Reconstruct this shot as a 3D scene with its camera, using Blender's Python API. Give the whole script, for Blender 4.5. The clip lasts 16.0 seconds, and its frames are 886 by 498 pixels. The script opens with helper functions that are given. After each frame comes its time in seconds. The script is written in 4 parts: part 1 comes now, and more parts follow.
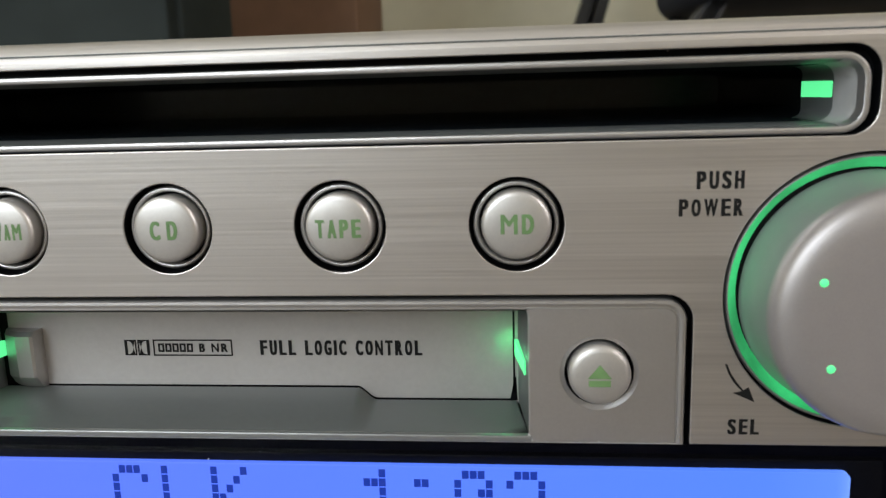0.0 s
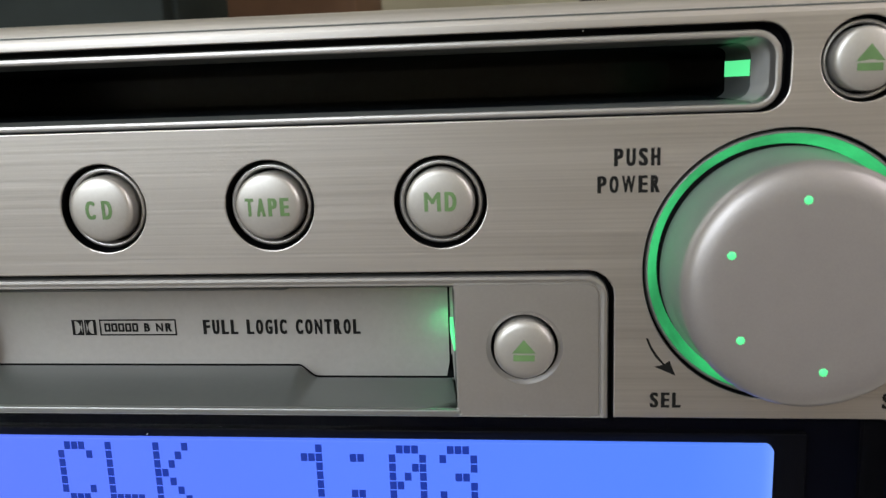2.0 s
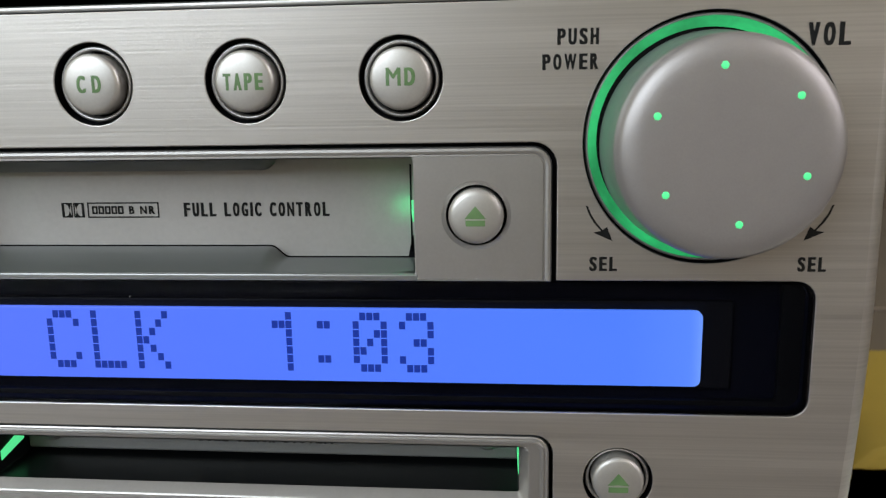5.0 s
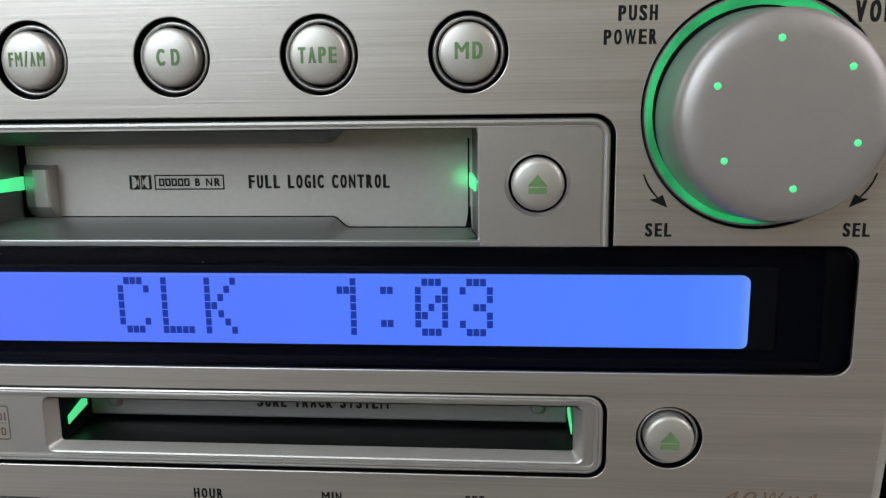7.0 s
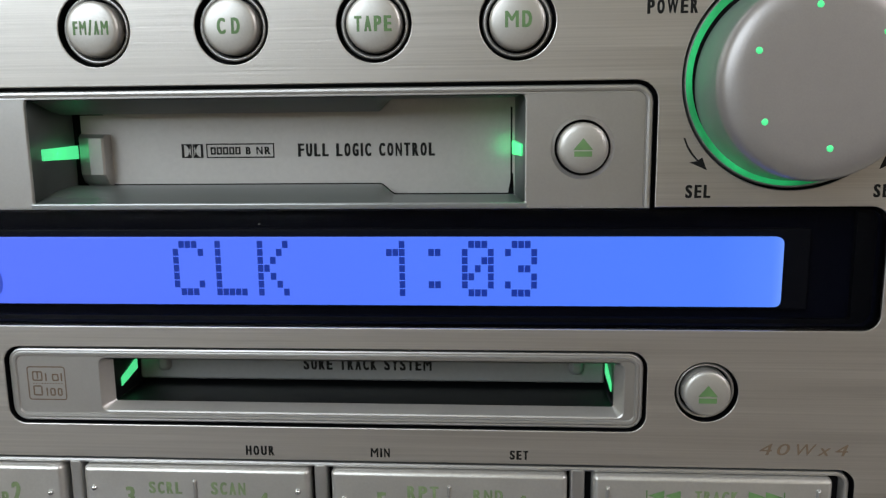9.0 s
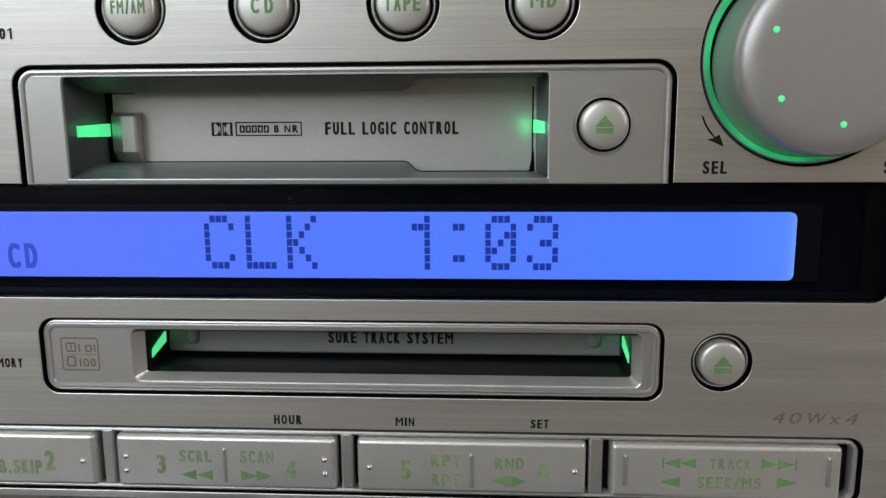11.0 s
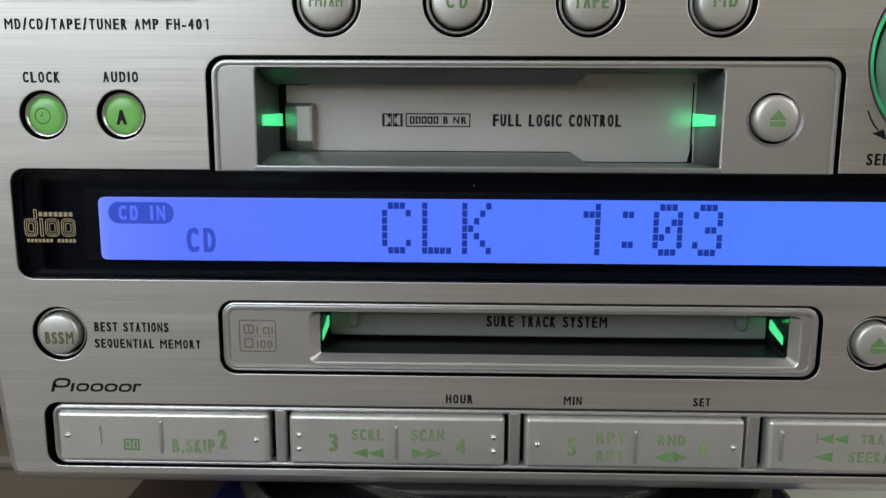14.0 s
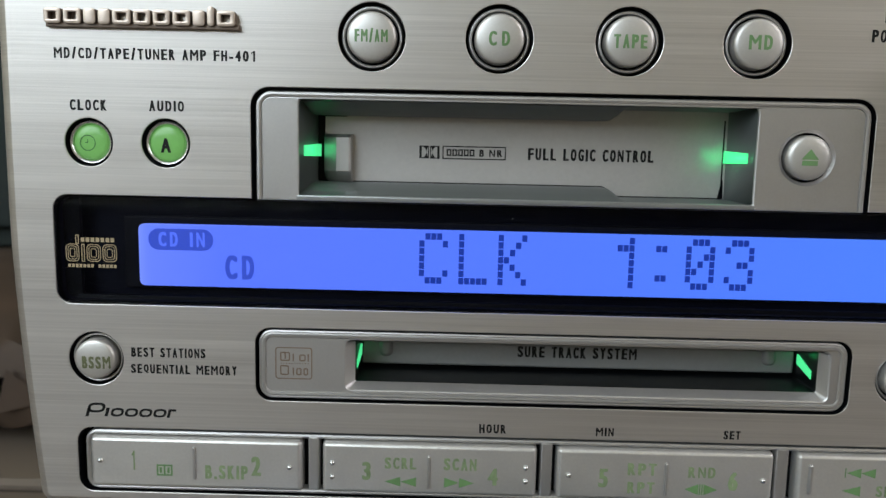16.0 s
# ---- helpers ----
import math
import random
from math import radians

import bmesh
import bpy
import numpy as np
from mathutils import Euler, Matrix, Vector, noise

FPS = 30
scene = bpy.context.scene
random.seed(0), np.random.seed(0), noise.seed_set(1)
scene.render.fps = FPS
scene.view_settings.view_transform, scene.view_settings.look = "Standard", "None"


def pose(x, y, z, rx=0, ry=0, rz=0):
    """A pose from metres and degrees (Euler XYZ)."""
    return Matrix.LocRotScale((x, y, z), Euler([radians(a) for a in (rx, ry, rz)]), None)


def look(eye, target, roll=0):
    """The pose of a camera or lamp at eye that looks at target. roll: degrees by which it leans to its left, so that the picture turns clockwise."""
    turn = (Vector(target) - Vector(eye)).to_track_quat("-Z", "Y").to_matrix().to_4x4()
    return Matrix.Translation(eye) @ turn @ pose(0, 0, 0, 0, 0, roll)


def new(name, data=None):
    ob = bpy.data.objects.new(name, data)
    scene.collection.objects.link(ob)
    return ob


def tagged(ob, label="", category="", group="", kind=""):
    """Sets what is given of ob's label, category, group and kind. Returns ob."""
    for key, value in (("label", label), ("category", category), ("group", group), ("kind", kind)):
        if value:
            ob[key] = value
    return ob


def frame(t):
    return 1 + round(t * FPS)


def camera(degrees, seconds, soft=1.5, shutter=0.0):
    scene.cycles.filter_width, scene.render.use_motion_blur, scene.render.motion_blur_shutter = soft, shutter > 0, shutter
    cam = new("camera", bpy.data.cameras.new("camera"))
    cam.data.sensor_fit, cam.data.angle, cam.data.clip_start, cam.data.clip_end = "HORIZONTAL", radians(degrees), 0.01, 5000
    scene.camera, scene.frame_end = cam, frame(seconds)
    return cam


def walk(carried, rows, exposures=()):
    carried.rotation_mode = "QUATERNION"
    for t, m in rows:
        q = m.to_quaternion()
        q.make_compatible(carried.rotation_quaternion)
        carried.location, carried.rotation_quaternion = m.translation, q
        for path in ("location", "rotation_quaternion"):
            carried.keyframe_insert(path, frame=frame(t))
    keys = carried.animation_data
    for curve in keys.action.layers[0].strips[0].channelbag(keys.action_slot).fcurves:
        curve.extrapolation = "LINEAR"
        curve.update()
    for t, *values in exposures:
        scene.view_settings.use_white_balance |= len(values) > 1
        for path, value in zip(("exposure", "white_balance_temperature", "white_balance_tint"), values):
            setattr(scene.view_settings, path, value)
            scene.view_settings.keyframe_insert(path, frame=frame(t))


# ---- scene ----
from mathutils.geometry import tessellate_polygon

cam = camera(58.0, 16.0, 1.28)
cam.data.dof.use_dof, cam.data.dof.focus_distance, cam.data.dof.aperture_fstop = True, 0.112, 44.0
PATH = [
    (0, (0.03153, -0.08782, 0.17109), (-0.01702, 0.40006, 0.07303), -1.71),
    (0.5, (0.03370, -0.08841, 0.17078), (-0.01506, 0.39927, 0.07185), -1.77),
    (1, (0.03596, -0.08847, 0.17029), (-0.01374, 0.39916, 0.07153), -1.91),
    (1.5, (0.03974, -0.08911, 0.16955), (-0.01106, 0.39818, 0.06970), -2.02),
    (2, (0.04080, -0.08939, 0.16888), (-0.01166, 0.39787, 0.06977), -2.01),
    (2.5, (0.04406, -0.09072, 0.16787), (-0.00838, 0.39613, 0.06673), -1.93),
    (3, (0.04602, -0.09191, 0.16632), (-0.00701, 0.39484, 0.06500), -1.99),
    (3.5, (0.04639, -0.09304, 0.16226), (-0.00431, 0.39417, 0.06198), -1.75),
    (4, (0.04643, -0.09656, 0.15839), (-0.00293, 0.39114, 0.05986), -1.32),
    (6.5, (0.03978, -0.10550, 0.15122), (-0.00412, 0.38403, 0.05939), -0.70),
    (7, (0.03622, -0.10798, 0.14987), (-0.00379, 0.38203, 0.05879), -0.73),
    (7.5, (0.03403, -0.10885, 0.14868), (-0.00252, 0.38155, 0.05826), -0.81),
    (8, (0.03472, -0.10975, 0.14812), (0.00024, 0.38040, 0.05561), -0.93),
    (8.5, (0.03276, -0.11110, 0.14773), (-0.00058, 0.37943, 0.05683), -0.86),
    (9, (0.02815, -0.11424, 0.14476), (-0.00513, 0.37678, 0.05653), -0.66),
    (11.5, (0.02115, -0.11938, 0.14078), (-0.00596, 0.37194, 0.05207), -0.23),
    (12, (0.01631, -0.12007, 0.13952), (-0.00567, 0.37158, 0.05123), -0.01),
    (12.5, (0.01334, -0.12105, 0.13940), (-0.00630, 0.37058, 0.05045), 0.14),
    (13, (0.00495, -0.12310, 0.13801), (-0.01352, 0.36902, 0.05151), 0.34),
    (13.5, (-0.00271, -0.12471, 0.13888), (-0.02011, 0.36763, 0.05345), 0.35),
    (14, (-0.00822, -0.12658, 0.13967), (-0.01978, 0.36597, 0.05447), 0.25),
    (14.5, (-0.01377, -0.12835, 0.13862), (-0.02348, 0.36448, 0.05481), 0.61),
    (15, (-0.01310, -0.12822, 0.13974), (-0.02364, 0.36556, 0.06186), 0.81),
    (15.5, (-0.01557, -0.12834, 0.13997), (-0.02271, 0.36618, 0.06650), 0.99),
    (16, (-0.01585, -0.12848, 0.14095), (-0.02152, 0.36654, 0.07082), 1.24),
]
walk(cam, [(t, look(eye, target, roll)) for t, eye, target, roll in PATH], [(0.0, 0.23, 6500, 10), (2.0, 0.15, 6500, 10), (3.5, 0.07, 6430, 9), (4.0, 0.01, 6400, 9), (7.0, -0.08, 6300, 8), (13.0, -0.08, 6250, 7), (16.0, -0.02, 6150, 6)])

# ---- daylight: a window behind the viewer on the left, and the sky beyond it ----
world = bpy.data.worlds.new("world")
scene.world = world
world.use_nodes = True
wn = world.node_tree
sky = wn.nodes.new("ShaderNodeTexSky")
sky.sky_type, sky.sun_disc = "NISHITA", False
sky.sun_elevation, sky.sun_rotation = radians(38), radians(150)
wn.links.new(sky.outputs[0], wn.nodes["Background"].inputs[0])
wn.nodes["Background"].inputs[1].default_value = 0.12

ROOM_X0, ROOM_X1, ROOM_Y0, ROOM_Y1, ROOM_H = -2.8, 1.7, -1.7, 1.7, 2.35
WIN_X0, WIN_X1, WIN_Z0, WIN_Z1 = -2.4, -0.4, 0.5, 2.05
SIDE_Y0, SIDE_Y1, SIDE_Z0, SIDE_Z1 = -1.45, -0.45, 0.5, 1.9

window_light = bpy.data.lights.new("window_light", "AREA")
window_light.shape, window_light.size, window_light.size_y = "RECTANGLE", WIN_X1 - WIN_X0, WIN_Z1 - WIN_Z0
window_light.energy, window_light.color = 51.0, (0.905, 0.965, 1.0)
lamp = new("window_light", window_light)
lamp.matrix_world = look(((WIN_X0 + WIN_X1) / 2, ROOM_Y0 - 0.02, (WIN_Z0 + WIN_Z1) / 2), ((WIN_X0 + WIN_X1) / 2, 0, (WIN_Z0 + WIN_Z1) / 2))

# unseen fill lamp on the right, added to lift the right half of the front
side_light = bpy.data.lights.new("side_window_light", "AREA")
side_light.shape, side_light.size, side_light.size_y = "RECTANGLE", SIDE_Y1 - SIDE_Y0, SIDE_Z1 - SIDE_Z0
side_light.energy, side_light.color = 17.5, (1.0, 0.905, 0.895)
lamp = new("side_window_light", side_light)
lamp.matrix_world = look((ROOM_X1 + 0.02, (SIDE_Y0 + SIDE_Y1) / 2, (SIDE_Z0 + SIDE_Z1) / 2), (0, (SIDE_Y0 + SIDE_Y1) / 2, (SIDE_Z0 + SIDE_Z1) / 2))


# ---- materials ----
def material(name, colour, rough=0.5, metal=0.0, vary=0.08, grain=300.0, bump=0.0, stretch=(1, 1, 1), spread=0.06, emit=None, power=0.0, spec=0.5, emit_vary=False):
    """Principled surface with two scales of variation in colour and roughness, and fine relief."""
    m = bpy.data.materials.new(name)
    m.use_nodes = True
    nt = m.node_tree
    b = nt.nodes["Principled BSDF"]
    b.inputs["Metallic"].default_value = metal
    b.inputs["Specular IOR Level"].default_value = spec
    tc = nt.nodes.new("ShaderNodeTexCoord")
    mp = nt.nodes.new("ShaderNodeMapping")
    mp.inputs["Scale"].default_value = stretch
    nt.links.new(tc.outputs["Object"], mp.inputs["Vector"])
    fine = nt.nodes.new("ShaderNodeTexNoise")
    fine.inputs["Scale"].default_value, fine.inputs["Detail"].default_value = grain, 4.0
    nt.links.new(mp.outputs[0], fine.inputs["Vector"])
    broad = nt.nodes.new("ShaderNodeTexNoise")
    broad.inputs["Scale"].default_value, broad.inputs["Detail"].default_value = grain * 0.09, 2.0
    nt.links.new(mp.outputs[0], broad.inputs["Vector"])
    mix = nt.nodes.new("ShaderNodeMix")
    mix.data_type = "FLOAT"
    mix.inputs[0].default_value = 0.4
    nt.links.new(fine.outputs[0], mix.inputs[2])
    nt.links.new(broad.outputs[0], mix.inputs[3])
    ramp = nt.nodes.new("ShaderNodeValToRGB")
    ramp.color_ramp.elements[0].position, ramp.color_ramp.elements[1].position = 0.3, 0.7
    lo, hi = [c * (1 - vary) for c in colour], [min(1, c * (1 + vary)) for c in colour]
    ramp.color_ramp.elements[0].color, ramp.color_ramp.elements[1].color = (*lo, 1), (*hi, 1)
    nt.links.new(mix.outputs[0], ramp.inputs[0])
    nt.links.new(ramp.outputs[0], b.inputs["Base Color"])
    rr_ = nt.nodes.new("ShaderNodeMapRange")
    rr_.inputs["To Min"].default_value, rr_.inputs["To Max"].default_value = max(0.02, rough - spread), min(1, rough + spread)
    nt.links.new(mix.outputs[0], rr_.inputs["Value"])
    nt.links.new(rr_.outputs[0], b.inputs["Roughness"])
    if bump:
        bp = nt.nodes.new("ShaderNodeBump")
        bp.inputs["Strength"].default_value, bp.inputs["Distance"].default_value = bump, 0.0001
        nt.links.new(mix.outputs[0], bp.inputs["Height"])
        nt.links.new(bp.outputs[0], b.inputs["Normal"])
    if emit_vary:
        pale = nt.nodes.new("ShaderNodeValToRGB")
        pale.color_ramp.elements[0].position, pale.color_ramp.elements[1].position = 0.38, 0.62
        pale.color_ramp.elements[0].color, pale.color_ramp.elements[1].color = (*[c * 0.3 for c in emit], 1), (*emit, 1)
        nt.links.new(broad.outputs[0], pale.inputs[0])
        nt.links.new(pale.outputs[0], b.inputs["Emission Color"])
        b.inputs["Emission Strength"].default_value = power
    elif emit:
        b.inputs["Emission Color"].default_value, b.inputs["Emission Strength"].default_value = (*emit, 1), power
    return m


BRUSHED = material("brushed_silver", (0.58, 0.548, 0.515), 0.385, 0.85, 0.14, 110.0, 0.27, (0.25, 1, 30), 0.12)
SATIN = material("satin_silver", (0.52, 0.505, 0.49), 0.38, 0.85, 0.04, 2500.0, 0.06)
CAP = material("button_silver", (0.58, 0.56, 0.53), 0.42, 0.75, 0.05, 3000.0, 0.10)
KEYCAP = material("key_silver", (0.66, 0.64, 0.61), 0.37, 0.75, 0.06, 2200.0, 0.08)
KNOB = material("knob_silver", (0.40, 0.375, 0.368), 0.41, 0.6, 0.04, 4000.0, 0.16)
KNOBSIDE = material("knob_side_silver", (0.34, 0.34, 0.345), 0.42, 0.45, 0.04, 3000.0, 0.012)
DOOR = material("door_silver_paint", (0.50, 0.48, 0.46), 0.46, 0.5, 0.05, 1500.0, 0.08)
RECESS = material("recess_grey_plastic", (0.115, 0.125, 0.121), 0.42, 0.15, 0.06, 1200.0, 0.08)
SHUTTER = material("shutter_grey_plastic", (0.30, 0.30, 0.295), 0.42, 0.25, 0.05, 1500.0, 0.08)
SILL = material("sill_grey_metal", (0.34, 0.35, 0.345), 0.34, 0.75, 0.05, 1500.0, 0.06)
CHROME = material("polished_edge", (0.72, 0.72, 0.71), 0.22, 0.9, 0.04, 900.0)
BLACK = material("black_gap_plastic", (0.0035, 0.0035, 0.0045), 0.45, 0.0, 0.2, 600.0, 0.05, spec=0.12)
DARKIN = material("dark_interior_plastic", (0.006, 0.006, 0.008), 0.5, 0.0, 0.2, 600.0, 0.05, spec=0.15)
INK = material("black_print", (0.010, 0.010, 0.010), 0.55, 0.0, 0.15, 3000.0, spec=0.2)
LEGEND = material("green_translucent_legend", (0.12, 0.21, 0.085), 0.45, 0.0, 0.25, 700.0, 0.0, emit=(0.12, 0.30, 0.08), power=0.09)
KEYLEGEND = material("dull_green_legend", (0.25, 0.31, 0.17), 0.4, 0.3, 0.35, 700.0, 0.0, emit=(0.10, 0.30, 0.08), power=0.05)
UNLIT = material("dull_olive_legend", (0.12, 0.13, 0.06), 0.5, 0.0, 0.15, 2000.0)
LENS = material("green_lit_button_plastic", (0.17, 0.40, 0.11), 0.25, 0.0, 0.08, 900.0, 0.0, emit=(0.20, 0.50, 0.11), power=0.2)
GLOW = material("green_light_guide", (0.05, 0.5, 0.15), 0.3, 0.0, 0.1, 500.0, 0.0, emit=(0.07, 0.52, 0.19), power=1.45)
DIM = material("green_ring_light_guide", (0.04, 0.4, 0.13), 0.3, 0.0, 0.25, 900.0, 0.0, emit=(0.035, 0.52, 0.16), power=0.85, emit_vary=True)
LCD = material("blue_backlit_lcd", (0.05, 0.08, 0.4), 0.4, 0.0, 0.05, 60.0, 0.0, emit=(0.10, 0.225, 1.0), power=1.42)


def edge_lit(m):
    """The backlight's lamps sit at the two ends of the screen, so the ends are paler and the left half more violet."""
    nt = m.node_tree
    b = nt.nodes["Principled BSDF"]
    tc, sep, ramp = (nt.nodes.new("ShaderNode" + k) for k in ("TexCoord", "SeparateXYZ", "ValToRGB"))
    rng = nt.nodes.new("ShaderNodeMapRange")
    rng.inputs["From Min"].default_value, rng.inputs["From Max"].default_value = -0.0683, 0.0700
    nt.links.new(tc.outputs["Object"], sep.inputs[0])
    nt.links.new(sep.outputs[0], rng.inputs["Value"])
    nt.links.new(rng.outputs[0], ramp.inputs[0])
    e = ramp.color_ramp.elements
    e[0].position, e[0].color = 0.0, (0.24, 0.33, 1.0, 1)
    e[1].position, e[1].color = 1.0, (0.20, 0.40, 1.0, 1)
    for at, c in ((0.012, (0.17, 0.25, 1.0, 1)), (0.10, (0.125, 0.205, 1.0, 1)), (0.5, (0.105, 0.215, 1.0, 1)), (0.93, (0.095, 0.25, 1.0, 1)), (0.99, (0.12, 0.29, 1.0, 1))):
        e.new(at).color = c
    nt.links.new(ramp.outputs[0], b.inputs["Emission Color"])


edge_lit(LCD)
PIXEL = material("dark_lcd_segment", (0.01, 0.02, 0.09), 0.4, 0.0, 0.1, 900.0, 0.0, emit=(0.010, 0.035, 0.30), power=1.5)
FAINT = material("blue_lcd_symbol", (0.02, 0.04, 0.2), 0.4, 0.0, 0.1, 900.0, 0.0, emit=(0.04, 0.075, 0.50), power=1.5)
SYMBOL = material("pale_lcd_lettering", (0.05, 0.08, 0.4), 0.4, 0.0, 0.05, 900.0, 0.0, emit=(0.10, 0.17, 0.85), power=1.5)
GOLD = material("gold_print", (0.42, 0.33, 0.20), 0.45, 0.2, 0.1, 2000.0)
BADGE = material("champagne_badge_metal", (0.62, 0.52, 0.44), 0.36, 0.6, 0.06, 1500.0, 0.08)
BADGESIDE = material("bronze_badge_side", (0.17, 0.13, 0.10), 0.45, 0.4, 0.1, 1500.0)
ETCH = material("tan_etched_print", (0.20, 0.14, 0.095), 0.5, 0.2, 0.15, 2500.0)
BODY = material("galvanised_chassis", (0.36, 0.36, 0.36), 0.45, 0.8, 0.08, 120.0, 0.05)
NAVY = material("navy_printed_tin", (0.008, 0.007, 0.05), 0.35, 0.0, 0.15, 60.0, 0.02)
GLOSSBLACK = material("black_lacquer", (0.008, 0.008, 0.009), 0.12, 0.0, 0.2, 60.0)
WORN = material("worn_tin_rim", (0.08, 0.075, 0.07), 0.42, 0.7, 0.6, 500.0, 0.4)
WALL = material("cream_wall_paint", (0.56, 0.53, 0.40), 0.8, 0.0, 0.05, 25.0, 0.2)
CEIL = material("white_ceiling_paint", (0.78, 0.77, 0.74), 0.85, 0.0, 0.03, 20.0, 0.1)
TILE = material("brown_floor_tile", (0.155, 0.12, 0.09), 0.6, 0.0, 0.2, 9.0, 0.05)
GROUT = material("dark_grout", (0.045, 0.03, 0.022), 0.8, 0.0, 0.2, 80.0, 0.2)
TEAL = material("dark_teal_paint", (0.022, 0.028, 0.026), 0.8, 0.0, 0.35, 14.0, 0.05, spec=0.2)
CARTON = material("brown_cardboard", (0.19, 0.105, 0.06), 0.75, 0.0, 0.12, 40.0, 0.2)
CLOTH = material("navy_upholstery", (0.012, 0.016, 0.03), 0.85, 0.0, 0.2, 500.0, 0.4)
STEEL = material("black_painted_steel", (0.02, 0.02, 0.022), 0.4, 0.3, 0.1, 80.0)
YELLOW = material("yellow_card", (0.42, 0.29, 0.04), 0.55, 0.0, 0.08, 40.0)
PAPER = material("white_paper", (0.62, 0.62, 0.57), 0.8, 0.0, 0.04, 60.0, 0.05)
FRAMEW = material("white_window_paint", (0.75, 0.75, 0.73), 0.45, 0.0, 0.04, 40.0, 0.05)


def pane_material():
    """Clear tinted acrylic: lets light through and mirrors by Fresnel."""
    m = bpy.data.materials.new("tinted_acrylic")
    m.use_nodes = True
    nt = m.node_tree
    nt.nodes.remove(nt.nodes["Principled BSDF"])
    clear, gloss, mix, fres = (nt.nodes.new("ShaderNode" + k) for k in ("BsdfTransparent", "BsdfGlossy", "MixShader", "Fresnel"))
    clear.inputs[0].default_value = (0.75, 0.76, 0.80, 1)
    gloss.inputs["Roughness"].default_value = 0.06
    fres.inputs[0].default_value = 1.11
    nt.links.new(fres.outputs[0], mix.inputs[0])
    nt.links.new(clear.outputs[0], mix.inputs[1])
    nt.links.new(gloss.outputs[0], mix.inputs[2])
    nt.links.new(mix.outputs[0], nt.nodes["Material Output"].inputs[0])
    return m


ACRYLIC = pane_material()

# ---- mesh helpers (the stereo is written in millimetres: x along the front, y into the unit, z up) ----
MM = 0.001


def rounded(x0, x1, z0, z1, r, n=6):
    """A rounded rectangle as a function of how far it is grown; r is one radius or four (lower left, lower right, upper right, upper left)."""
    rs = r if isinstance(r, tuple) else (r, r, r, r)

    def at(d=0.0):
        out = []
        a0, a1, c0, c1 = x0 - d, x1 + d, z0 - d, z1 + d
        for (cx, cz, sx, sz, start), q in zip(((a0, c0, 1, 1, 180), (a1, c0, -1, 1, 270), (a1, c1, -1, -1, 0), (a0, c1, 1, -1, 90)), rs):
            q = max(q + d, 0.02)
            for k in range(n + 1):
                a = radians(start + 90 * k / n)
                out.append((cx + sx * q + q * math.cos(a), cz + sz * q + q * math.sin(a)))
        return out
    return at


def disc(cx, cz, r, n=56):
    return lambda d=0.0: [(cx + (r + d) * math.cos(2 * math.pi * k / n), cz + (r + d) * math.sin(2 * math.pi * k / n)) for k in range(n)]


